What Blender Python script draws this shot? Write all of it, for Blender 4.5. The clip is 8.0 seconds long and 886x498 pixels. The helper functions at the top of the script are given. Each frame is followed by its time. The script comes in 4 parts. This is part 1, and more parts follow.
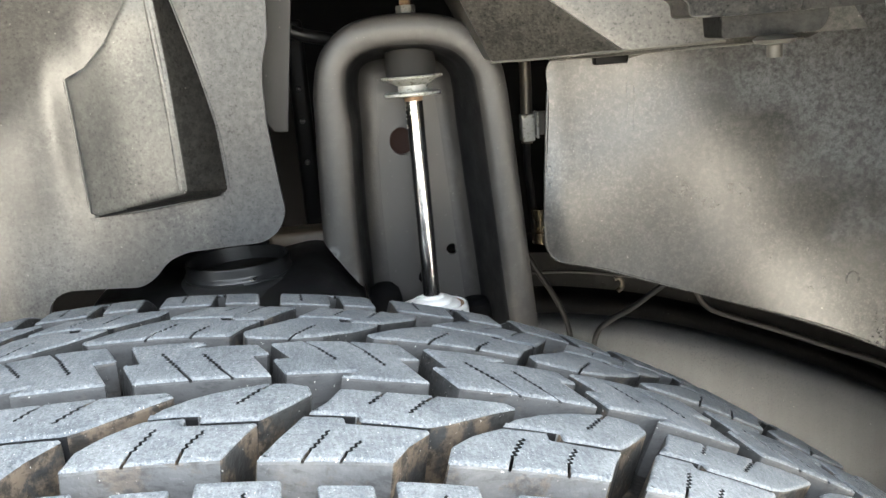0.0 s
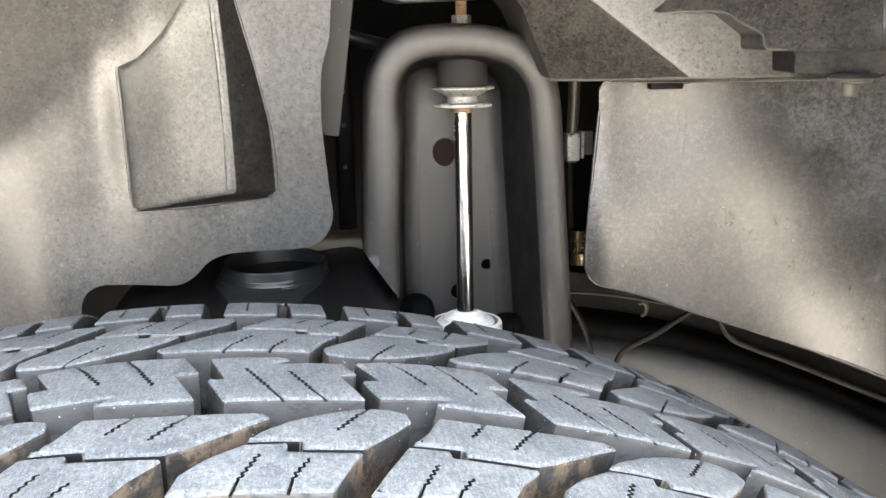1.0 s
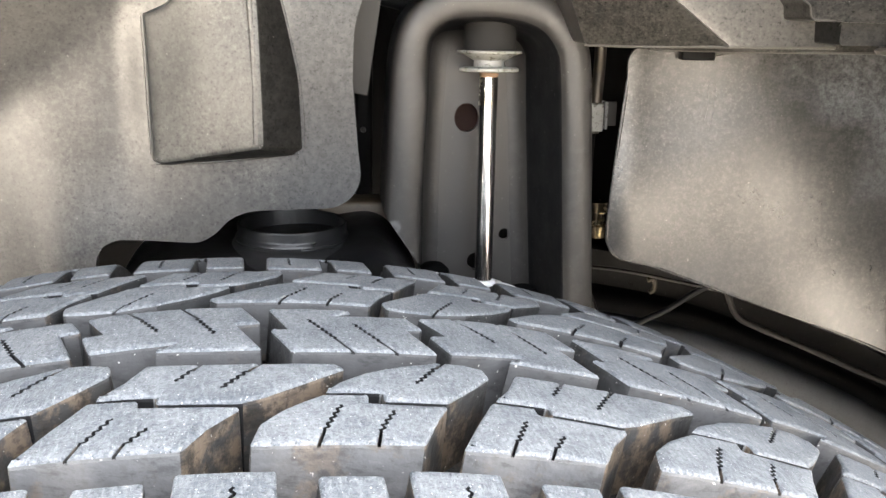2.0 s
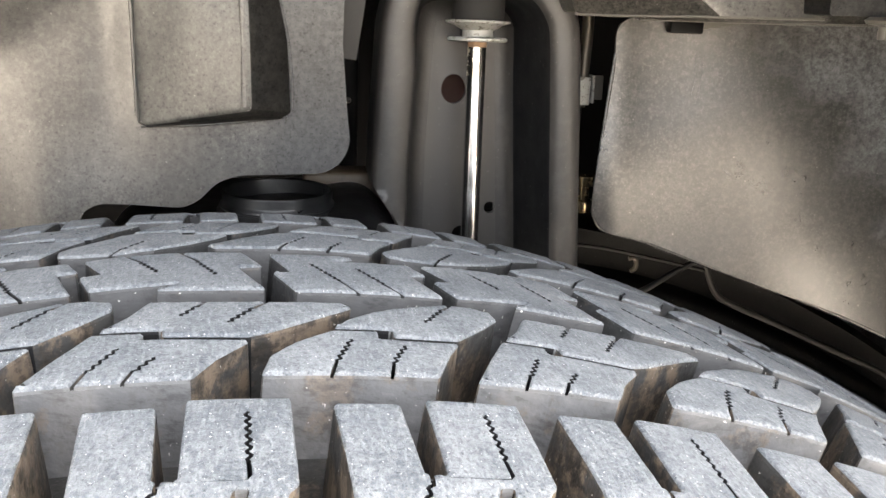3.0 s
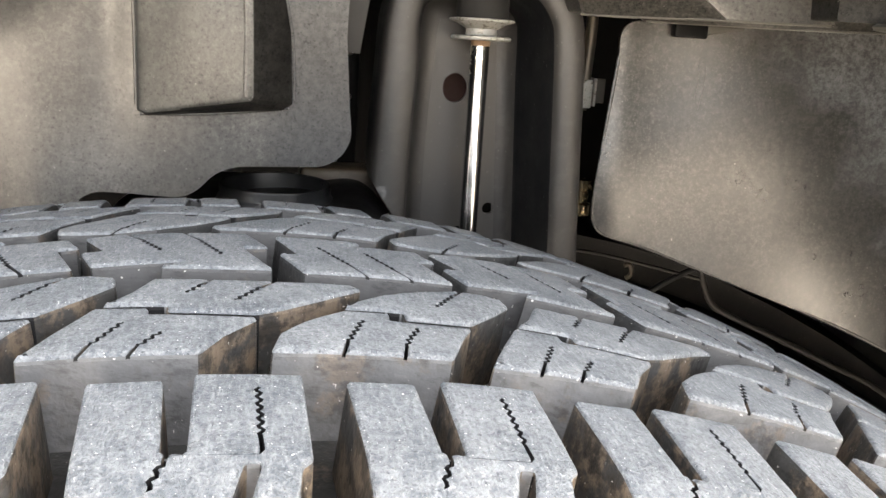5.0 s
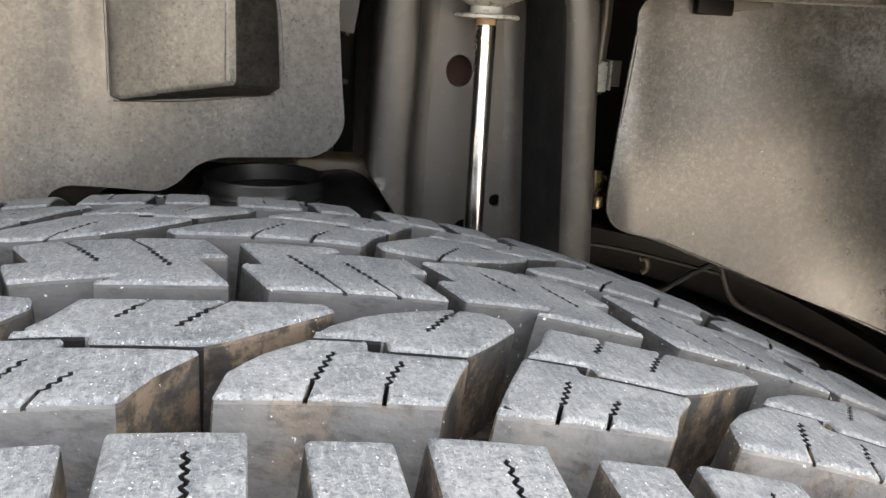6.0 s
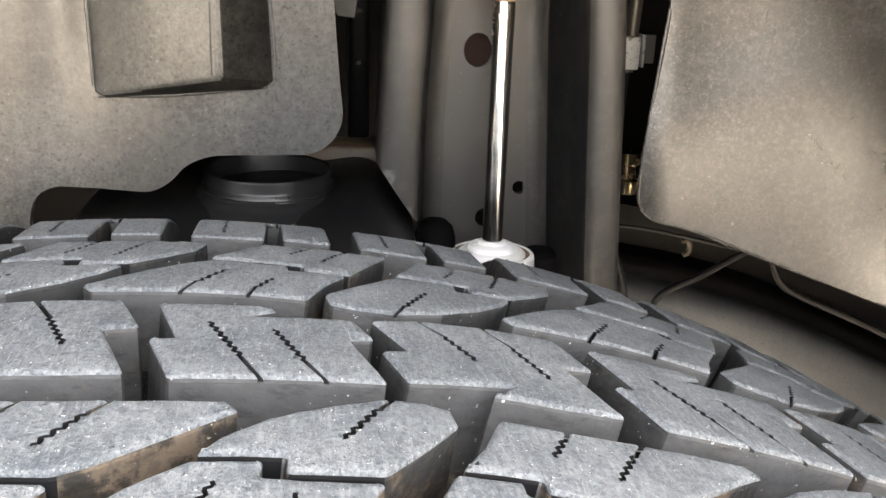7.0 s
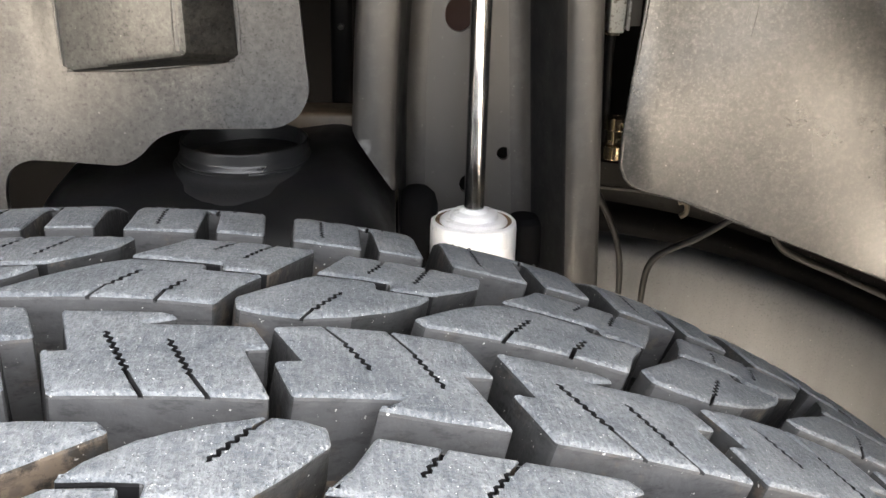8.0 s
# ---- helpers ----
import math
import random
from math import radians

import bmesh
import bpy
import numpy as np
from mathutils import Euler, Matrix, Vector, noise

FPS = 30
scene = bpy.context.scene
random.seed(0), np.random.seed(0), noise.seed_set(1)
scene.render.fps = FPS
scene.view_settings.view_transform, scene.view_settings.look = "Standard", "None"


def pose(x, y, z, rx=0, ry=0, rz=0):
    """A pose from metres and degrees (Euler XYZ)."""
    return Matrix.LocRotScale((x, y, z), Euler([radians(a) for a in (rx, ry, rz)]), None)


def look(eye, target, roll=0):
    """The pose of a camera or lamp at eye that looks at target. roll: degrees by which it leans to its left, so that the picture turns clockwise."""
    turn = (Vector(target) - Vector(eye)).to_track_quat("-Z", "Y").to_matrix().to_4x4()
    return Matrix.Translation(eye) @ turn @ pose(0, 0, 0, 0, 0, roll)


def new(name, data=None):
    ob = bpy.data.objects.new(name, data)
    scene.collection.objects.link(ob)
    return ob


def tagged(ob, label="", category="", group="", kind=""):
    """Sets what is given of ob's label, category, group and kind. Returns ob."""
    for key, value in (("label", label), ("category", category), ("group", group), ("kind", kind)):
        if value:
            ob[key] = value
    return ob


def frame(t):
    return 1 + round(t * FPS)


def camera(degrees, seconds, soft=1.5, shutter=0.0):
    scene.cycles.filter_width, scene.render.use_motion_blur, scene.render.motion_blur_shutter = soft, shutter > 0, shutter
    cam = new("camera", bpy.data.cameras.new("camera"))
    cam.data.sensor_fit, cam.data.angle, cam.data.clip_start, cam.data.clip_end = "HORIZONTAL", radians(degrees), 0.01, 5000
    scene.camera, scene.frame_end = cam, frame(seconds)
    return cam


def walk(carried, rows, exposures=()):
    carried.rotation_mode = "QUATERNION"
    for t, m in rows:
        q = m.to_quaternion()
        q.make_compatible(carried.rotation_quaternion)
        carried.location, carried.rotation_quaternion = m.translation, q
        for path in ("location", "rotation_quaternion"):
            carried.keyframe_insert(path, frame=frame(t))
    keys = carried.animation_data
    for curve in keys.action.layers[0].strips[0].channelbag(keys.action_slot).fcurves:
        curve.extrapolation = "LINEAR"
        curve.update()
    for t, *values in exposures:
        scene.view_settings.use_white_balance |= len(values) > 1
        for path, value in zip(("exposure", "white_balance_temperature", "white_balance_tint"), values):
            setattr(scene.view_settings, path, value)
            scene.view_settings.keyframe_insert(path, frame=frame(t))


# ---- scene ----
cam = camera(51.41, 8.0)
ROWS = [  # seconds, eye, turn
    (0.0, 0.0867, -0.2403, 0.9237, 75.85, 4.74, -6.26),
    (0.5, 0.0737, -0.2321, 0.9317, 76.37, 2.41, -6.02),
    (1.0, 0.0552, -0.2259, 0.9284, 76.13, 0.82, -6.46),
    (1.5, 0.0378, -0.2142, 0.9219, 75.23, -0.41, -6.95),
    (1.7, 0.0324, -0.2155, 0.9219, 75.06, -0.96, -7.12),
    (2.8, 0.0284, -0.2123, 0.9050, 74.52, -1.95, -8.81),
    (3.0, 0.0222, -0.2142, 0.9059, 74.50, -2.34, -9.19),
    (3.5, 0.0209, -0.2230, 0.9044, 74.72, -2.59, -9.71),
    (4.0, 0.0192, -0.2245, 0.9061, 74.79, -3.13, -10.09),
    (4.5, 0.0181, -0.2182, 0.9032, 75.00, -3.47, -10.09),
    (4.7, 0.0174, -0.2157, 0.9003, 75.27, -3.86, -9.88),
    (5.8, 0.0221, -0.1838, 0.8970, 74.37, -3.68, -9.00),
    (6.0, 0.0270, -0.1750, 0.8936, 74.33, -3.64, -9.01),
    (6.5, 0.0392, -0.1592, 0.9046, 72.57, -2.88, -8.56),
    (7.0, 0.0519, -0.1444, 0.9062, 71.19, -2.27, -5.55),
    (7.5, 0.0637, -0.1497, 0.9121, 70.01, -1.92, -4.63),
    (8.0, 0.0772, -0.1414, 0.9181, 67.61, -1.55, -3.67),
]
walk(cam, [(t, pose(x, y, z, rx, ry, rz)) for t, x, y, z, rx, ry, rz in ROWS], exposures=[(0.0, 5.1, 6400, 5), (0.5, 5.29, 6450, 7), (1.7, 5.21, 6600, 10), (3.0, 4.88, 6850, 11), (4.0, 4.78, 6850, 11), (6.0, 4.71, 7100, 11), (6.5, 4.82, 7100, 11), (7.0, 5.02, 7150, 11), (7.5, 5.27, 7050, 11), (8.0, 5.08, 7000, 11)])

# ---- light ----
world = bpy.data.worlds.new("sky")
scene.world = world
world.use_nodes = True
wn = world.node_tree.nodes
sky = wn.new("ShaderNodeTexSky")
sky.sky_type = "NISHITA"
sky.sun_disc = False
sky.dust_density, sky.ozone_density = 2.5, 0.6
SUN_UP, SUN_ROUND = 72.0, 60.0
sky.sun_elevation, sky.sun_rotation = radians(SUN_UP), radians(SUN_ROUND)
haze = wn.new("ShaderNodeHueSaturation")  # a hazy, paler sky
haze.inputs["Saturation"].default_value = 0.28
world.node_tree.links.new(sky.outputs[0], haze.inputs["Color"])
world.node_tree.links.new(haze.outputs[0], wn["Background"].inputs[0])
wn["Background"].inputs[1].default_value = 0.085
sun = new("sun", bpy.data.lights.new("sun", "SUN"))
sun.data.energy, sun.data.angle, sun.data.color = 4.6, radians(0.5), (1.0, 0.93, 0.82)
to_sun = Vector((math.sin(radians(SUN_ROUND)) * math.cos(radians(SUN_UP)), math.cos(radians(SUN_ROUND)) * math.cos(radians(SUN_UP)), math.sin(radians(SUN_UP))))
sun.matrix_world = look(to_sun * 20, (0, 0, 0))


# ---- materials ----
def material(name, build):
    m = bpy.data.materials.new(name)
    m.use_nodes = True
    nt = m.node_tree
    bsdf = nt.nodes["Principled BSDF"]
    build(nt, bsdf)
    return m


def node(nt, kind, **values):
    n = nt.nodes.new(kind)
    for key, value in values.items():
        n.inputs[key.replace("_", " ")].default_value = value
    return n


def coords(nt, stretch=(1, 1, 1), turn=(0, 0, 0), vary=True):
    """Object coordinates, stretched and turned, shifted at random from object to object."""
    tc = nt.nodes.new("ShaderNodeTexCoord")
    mp = nt.nodes.new("ShaderNodeMapping")
    mp.inputs["Scale"].default_value = stretch
    mp.inputs["Rotation"].default_value = [radians(a) for a in turn]
    out = tc.outputs["Object"]
    if vary:
        info = nt.nodes.new("ShaderNodeObjectInfo")
        add = nt.nodes.new("ShaderNodeVectorMath")
        nt.links.new(out, add.inputs[0])
        scale = nt.nodes.new("ShaderNodeMath")
        scale.operation = "MULTIPLY"
        scale.inputs[1].default_value = 7.0
        nt.links.new(info.outputs["Random"], scale.inputs[0])
        nt.links.new(scale.outputs[0], add.inputs[1])
        out = add.outputs[0]
    nt.links.new(out, mp.inputs["Vector"])
    return mp.outputs[0]


def noise_tex(nt, vec, scale, detail=4.0, rough=0.55):
    n = node(nt, "ShaderNodeTexNoise", Scale=scale, Detail=detail, Roughness=rough)
    nt.links.new(vec, n.inputs["Vector"])
    return n.outputs["Fac"]


def ramp(nt, fac, *stops):
    r = nt.nodes.new("ShaderNodeValToRGB")
    e = r.color_ramp.elements
    while len(e) < len(stops):
        e.new(0.5)
    for el, (pos, col) in zip(e, stops):
        el.position = pos
        el.color = (col, col, col, 1) if isinstance(col, (int, float)) else (*col, 1)
    nt.links.new(fac, r.inputs[0])
    return r.outputs[0]


def mix(nt, fac, a, b):
    m = nt.nodes.new("ShaderNodeMix")
    m.data_type = "RGBA"
    ins = [s for s in m.inputs if s.enabled]
    for value, socket in ((fac, ins[0]), (a, ins[1]), (b, ins[2])):
        if isinstance(value, (int, float)):
            socket.default_value = value if socket == ins[0] else (value, value, value, 1)
        elif isinstance(value, tuple):
            socket.default_value = (*value, 1)
        else:
            nt.links.new(value, socket)
    return [s for s in m.outputs if s.enabled][0]


def bump(nt, bsdf, height, strength, distance):
    b = node(nt, "ShaderNodeBump", Strength=strength, Distance=distance)
    nt.links.new(height, b.inputs["Height"])
    if bsdf.inputs["Normal"].is_linked:
        nt.links.new(bsdf.inputs["Normal"].links[0].from_socket, b.inputs["Normal"])
    nt.links.new(b.outputs[0], bsdf.inputs["Normal"])


def tread_face(nt, bsdf):
    """Abraded rubber: clouds of dust, crumbs and pits, slanting scratches, and small bright grit with glints put into
    the colour.
    """
    vec = coords(nt)
    scr = coords(nt, (1300, 240, 1300), (0, 0, 38))
    cloud = noise_tex(nt, vec, 70, 5, 0.65)
    crumb = noise_tex(nt, vec, 900, 3, 0.65)
    flake = noise_tex(nt, vec, 560, 5, 0.72)
    pit = noise_tex(nt, vec, 1300, 2, 0.6)
    grit_glint = noise_tex(nt, vec, 1900, 2, 0.5)
    scratch = noise_tex(nt, scr, 1.0, 3, 0.65)
    col = mix(nt, ramp(nt, cloud, (0.34, 0.0), (0.66, 1.0)), (0.058, 0.066, 0.074), (0.112, 0.120, 0.127))
    col = mix(nt, ramp(nt, crumb, (0.35, 0.6), (0.50, 0.0)), col, (0.038, 0.044, 0.051))
    col = mix(nt, ramp(nt, crumb, (0.54, 0.0), (0.70, 0.28)), col, (0.20, 0.206, 0.21))
    col = mix(nt, ramp(nt, scratch, (0.50, 0.0), (0.68, 0.5)), col, (0.172, 0.180, 0.187))
    col = mix(nt, ramp(nt, flake, (0.37, 0.5), (0.47, 0.0)), col, (0.046, 0.053, 0.060))
    col = mix(nt, ramp(nt, pit, (0.30, 0.8), (0.38, 0.0)), col, (0.024, 0.027, 0.031))
    col = mix(nt, ramp(nt, grit_glint, (0.70, 0.0), (0.74, 0.8)), col, (0.6, 0.6, 0.585))
    nt.links.new(col, bsdf.inputs["Base Color"])
    nt.links.new(ramp(nt, grit_glint, (0.3, 0.44), (0.7, 0.72)), bsdf.inputs["Roughness"])
    bsdf.inputs["Specular IOR Level"].default_value = 0.34
    bump(nt, bsdf, scratch, 0.6, 0.0008)
    bump(nt, bsdf, grit_glint, 0.6, 0.0004)
    bump(nt, bsdf, crumb, 0.7, 0.0008)


def tread_side(low, high, mud, gloss):
    def build(nt, bsdf):
        side_look(nt, bsdf, low, high, mud)
        bsdf.inputs["Specular IOR Level"].default_value = gloss
    return build


def side_look(nt, bsdf, low, high, mud):
    """Moulded rubber with brown mud film, mud being how much of it."""
    vec = coords(nt)
    cloud = noise_tex(nt, vec, 120, 4, 0.6)
    patch = noise_tex(nt, vec, 75, 6, 0.68)
    fleck = noise_tex(nt, vec, 330, 3, 0.6)
    tint = 0.05 - 0.11 * min(mud, 0.75)
    col = mix(nt, cloud, (low, low * (1 + 0.6 * tint), low * (1 + 1.6 * tint)), (high, high * (1 + 0.3 * tint), high * (1 + tint)))
    col = mix(nt, ramp(nt, patch, (0.62 - 0.20 * mud, 0.0), (0.69 - 0.20 * mud, min(0.85, 0.2 + mud))), col, mix(nt, ramp(nt, noise_tex(nt, vec, 170, 6, 0.72), (0.44, 0.0), (0.53, 1.0)), (0.024, 0.020, 0.016), (0.092, 0.071, 0.052)))
    col = mix(nt, ramp(nt, fleck, (0.36, 0.6 * mud), (0.45, 0.0)), col, (0.04, 0.034, 0.029))
    scuff = noise_tex(nt, coords(nt, (170, 170, 480)), 1.0, 4, 0.7)
    col = mix(nt, ramp(nt, scuff, (0.34, 0.5), (0.47, 0.0)), col, (0.45 * low, 0.45 * low, 0.45 * low))
    col = mix(nt, ramp(nt, scuff, (0.56, 0.0), (0.70, 0.25)), col, (1.5 * high, 1.5 * high, 1.48 * high))
    col = mix(nt, ramp(nt, noise_tex(nt, vec, 900, 2, 0.5), (0.72, 0.0), (0.76, 0.7)), col, (0.36, 0.35, 0.33))
    nt.links.new(col, bsdf.inputs["Base Color"])
    nt.links.new(ramp(nt, cloud, (0.3, 0.46), (0.7, 0.62)), bsdf.inputs["Roughness"])
    bump(nt, bsdf, noise_tex(nt, vec, 420, 3), 0.5, 0.0006)


def plastic(base, dust, smooth_to=0.26, gloss=0.75, blotch=0.3, film=None, size=14):
    """Textured plastic with a film of dust: dull where dust lies thick, peppered with dark pores."""
    def build(nt, bsdf):
        vec = coords(nt, vary=False)
        big = noise_tex(nt, vec, size, 5, 0.6)
        blot = noise_tex(nt, vec, 260, 4, 0.7)
        speck = noise_tex(nt, vec, 700, 4, 0.7)
        fine = noise_tex(nt, vec, 1500, 3, 0.7)
        where = ramp(nt, noise_tex(nt, vec, 11, 4, 0.6), (0.44, 0.4), (0.62, 1.0))
        col = mix(nt, ramp(nt, big, (0.35, 0.0), (0.68, 1.0)), base, dust)
        col = mix(nt, ramp(nt, blot, (0.45, 0.0), (0.8, blotch)), col, tuple(1.8 * c for c in dust))
        col = mix(nt, mix(nt, ramp(nt, speck, (0.52, 0.0), (0.72, blotch)), 0.0, where), col, tuple(2.4 * c for c in dust))
        col = mix(nt, ramp(nt, noise_tex(nt, vec, 420, 2, 0.5), (0.745, 0.0), (0.78, 0.4)), col, (0.26, 0.25, 0.235))
        bsdf.inputs["Roughness"].default_value = smooth_to + 0.04
        runs = noise_tex(nt, coords(nt, (130, 130, 9), vary=False), 1.0, 3, 0.6)
        pepper = ramp(nt, speck, (0.35, 1.0), (0.43, 0.0))
        dull = mix(nt, mix(nt, pepper, 0.0, where), ramp(nt, runs, (0.35, 0.88), (0.6, 1.0)), 0.3)
        if film:  # stretches of the liners on which a grey film of dust has settled
            tint, way, stops = film
            along = nt.nodes.new("ShaderNodeVectorMath")
            along.operation = "DOT_PRODUCT"
            along.inputs[1].default_value = way
            nt.links.new(vec, along.inputs[0])
            shift = nt.nodes.new("ShaderNodeMath")
            shift.operation = "MULTIPLY_ADD"
            shift.inputs[1].default_value = 0.12
            nt.links.new(noise_tex(nt, vec, 25, 3, 0.6), shift.inputs[0])
            nt.links.new(along.outputs["Value"], shift.inputs[2])
            veil = ramp(nt, shift.outputs[0], *stops)
            mottled = mix(nt, ramp(nt, mix(nt, 0.5, blot, noise_tex(nt, vec, 480, 4, 0.75)), (0.40, 0.0), (0.60, 1.0)), tuple((1 - 0.5 * blotch) * c for c in tint), tuple((1 + 0.6 * blotch) * c for c in tint))
            col = mix(nt, veil, col, mottled)
            dull = mix(nt, veil, dull, mix(nt, pepper, 0.24, 0.08))
        col = mix(nt, mix(nt, pepper, 0.0, 0.42), col, tuple(0.5 * c for c in base))
        nt.links.new(col, bsdf.inputs["Base Color"])
        level = nt.nodes.new("ShaderNodeMath")
        level.operation = "MULTIPLY"
        level.inputs[1].default_value = gloss
        nt.links.new(dull, level.inputs[0])
        nt.links.new(level.outputs[0], bsdf.inputs["Specular IOR Level"])
        bump(nt, bsdf, noise_tex(nt, vec, 22, 1, 0.4), 0.10, 0.003)
        bump(nt, bsdf, fine, 0.32, 0.0002)
    return build


def coated(base, rough=0.45, metal=0.0, spot=0.05, worn=None, gloss=0.5, grain=0.2, size=60):
    def build(nt, bsdf):
        vec = coords(nt, vary=False)
        mid = noise_tex(nt, vec, size, 5, 0.65)
        fine = noise_tex(nt, vec, 700, 3, 0.6)
        col = mix(nt, mid, tuple(0.75 * c for c in base), tuple(min(0.95, 1.3 * c) for c in base))
        if worn:
            col = mix(nt, ramp(nt, mid, (0.52, 0.0), (0.63, 1.0)), col, worn)
        if spot:
            col = mix(nt, ramp(nt, noise_tex(nt, vec, 520, 2, 0.5), (0.71, 0.0), (0.75, 0.3)), col, (0.18, 0.17, 0.16))
        nt.links.new(col, bsdf.inputs["Base Color"])
        bsdf.inputs["Metallic"].default_value = metal
        bsdf.inputs["Specular IOR Level"].default_value = gloss
        nt.links.new(ramp(nt, mid, (0.3, max(rough - 0.08, 0.02)), (0.7, rough + 0.1)), bsdf.inputs["Roughness"])
        if grain:
            bump(nt, bsdf, fine, grain, 0.0002)
    return build


def ground_look(nt, bsdf):
    """A pale concrete apron beside the vehicle; from five metres out, unseen darker ground added to dim reflections."""
    vec = coords(nt, vary=False)
    col = mix(nt, noise_tex(nt, vec, 0.8, 6, 0.6), (0.60, 0.56, 0.50), (0.70, 0.665, 0.61))
    col = mix(nt, ramp(nt, noise_tex(nt, vec, 60, 4, 0.7), (0.4, 0.5), (0.55, 0.0)), col, (0.28, 0.24, 0.20))
    far_ground = mix(nt, noise_tex(nt, vec, 3, 6, 0.6), (0.20, 0.175, 0.145), (0.31, 0.275, 0.235))
    sep = nt.nodes.new("ShaderNodeSeparateXYZ")
    nt.links.new(vec, sep.inputs[0])
    edge = nt.nodes.new("ShaderNodeMath")
    edge.operation = "MULTIPLY_ADD"
    edge.inputs[1].default_value, edge.inputs[2].default_value = -0.1, 0.0
    nt.links.new(sep.outputs["Y"], edge.inputs[0])
    col = mix(nt, ramp(nt, edge.outputs[0], (0.44, 0.0), (0.46, 1.0)), col, far_ground)
    nt.links.new(col, bsdf.inputs["Base Color"])
    bsdf.inputs["Roughness"].default_value = 0.9
    bump(nt, bsdf, noise_tex(nt, vec, 120, 4), 0.4, 0.004)


TREAD = material("abraded_rubber", tread_face)
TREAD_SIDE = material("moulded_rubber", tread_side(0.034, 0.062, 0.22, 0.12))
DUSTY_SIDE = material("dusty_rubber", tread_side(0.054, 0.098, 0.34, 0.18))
# the next three carry the grooves' shade in their colour, besides mud
BLACK_SIDE = material("shade_rubber_wall", tread_side(0.018, 0.036, 0.25, 0.05))
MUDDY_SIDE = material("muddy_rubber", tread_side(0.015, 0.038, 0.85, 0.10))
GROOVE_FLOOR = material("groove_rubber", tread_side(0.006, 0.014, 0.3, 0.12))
LINER = material("dusty_grey_plastic", plastic((0.013, 0.0127, 0.0122), (0.031, 0.0297, 0.0275), 0.22, 0.62, 0.8, ((0.082, 0.084, 0.0855), (0.8, 0.0, 0.72), ((0.915, 0.0), (0.955, 0.8)))))
WORN_LINER = material("duller_grey_plastic", plastic((0.022, 0.0215, 0.0207), (0.054, 0.0517, 0.0477), 0.27, 0.42, 0.42, ((0.042, 0.0422, 0.0425), (2.0, 0.0, 0.0), ((0.062, 0.0), (0.10, 1.0), (0.22, 1.0), (0.30, 0.0)))))
WEDGE_FACE = material("wedge_grey_plastic", plastic((0.021, 0.0213, 0.0203), (0.046, 0.0455, 0.0420), 0.29, 0.34, 0.42))
# shade put into the colour, for the wedge's side and the shield's ledge
SHADE_BLACK = material("mottled_shade_black", plastic((0.0032, 0.0031, 0.0030), (0.0092, 0.0088, 0.0081), 0.5, 0.15, 0.9, None, 130))
# paler copy of the shield's plastic: the lit facets' brightness put into its colour
FACET = material("lit_dark_plastic", plastic((0.012, 0.0116, 0.011), (0.034, 0.0325, 0.030), 0.30, 0.38, 0.5, None, 35))
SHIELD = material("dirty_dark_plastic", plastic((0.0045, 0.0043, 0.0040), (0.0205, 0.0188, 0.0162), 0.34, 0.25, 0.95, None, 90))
STEEL = material("black_coated_steel", coated((0.0210, 0.0195, 0.0182), 0.50, 0.0, 0.05, (0.030, 0.0280, 0.0262), gloss=0.46, grain=0.5, size=150))
# shaded copy of the rim's paint, for its steep walls
SHADE_STEEL = material("shade_black_paint", coated((0.0045, 0.0046, 0.0050), 0.5, gloss=0.14))
# lit copy of the rim's paint: the back panel's light put into the colour
PANEL_STEEL = material("lit_black_steel", coated((0.031, 0.0284, 0.0263), 0.50, gloss=0.5))
GREY_STEEL = material("grey_plate", coated((0.022, 0.0215, 0.021), 0.5, gloss=0.12))
# near-black that puts the shade of gaps and holes into the colour
VOID = material("void_black", coated((0.0036, 0.0036, 0.0039), 0.8, 0.0, 0.0, gloss=0.03))
ROOF = material("dusty_roof_plastic", plastic((0.03, 0.0288, 0.027), (0.07, 0.067, 0.062), 0.3, 0.5))
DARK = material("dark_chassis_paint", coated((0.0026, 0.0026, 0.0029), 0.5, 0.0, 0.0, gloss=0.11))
ARM_PAINT = material("oily_black_paint", coated((0.0056, 0.0056, 0.0060), 0.4, 0.0, 0.0, (0.007, 0.0066, 0.006), gloss=0.12))
SIPE = material("black_slit_rubber", coated((0.006, 0.006, 0.0065), 0.7, 0.0, 0.0, gloss=0.1))
BLACK_RUBBER = material("black_rubber", coated((0.009, 0.0093, 0.0100), 0.34, 0.0, 0.0, gloss=0.38, grain=0.6))
CHROME = material("chromed_rod", coated((0.76, 0.75, 0.73), 0.2, 1.0, 0.0, grain=0.0))
STAINED = material("stained_chrome", coated((0.68, 0.63, 0.54), 0.26, 1.0, 0.0, (0.55, 0.46, 0.33), grain=0.0))
ZINC = material("zinc_plated_steel", coated((0.27, 0.265, 0.245), 0.6, 0.3, 0.05, (0.10, 0.088, 0.07), grain=0.9, size=330))
MATT_RUBBER = material("dull_rubber", coated((0.016, 0.0155, 0.0148), 0.75, 0.0, 0.0, gloss=0.12, grain=0.5))
WHITE = material("white_paint", coated((0.94, 0.93, 0.91), 0.3, 0.0, 0.0))
RUST = material("rusty_steel", coated((0.22, 0.14, 0.085), 0.8, 0.2, 0.0, (0.10, 0.06, 0.035)))
PLUG = material("dark_brown_plug", coated((0.024, 0.009, 0.0065), 0.6, 0.0, 0.0, gloss=0.2))
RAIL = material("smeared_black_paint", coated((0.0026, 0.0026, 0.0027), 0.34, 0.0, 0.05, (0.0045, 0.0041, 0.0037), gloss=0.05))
PIPE = material("dull_brown_pipe", coated((0.042, 0.036, 0.028), 0.4, 0.3, 0.0, (0.065, 0.05, 0.034)))
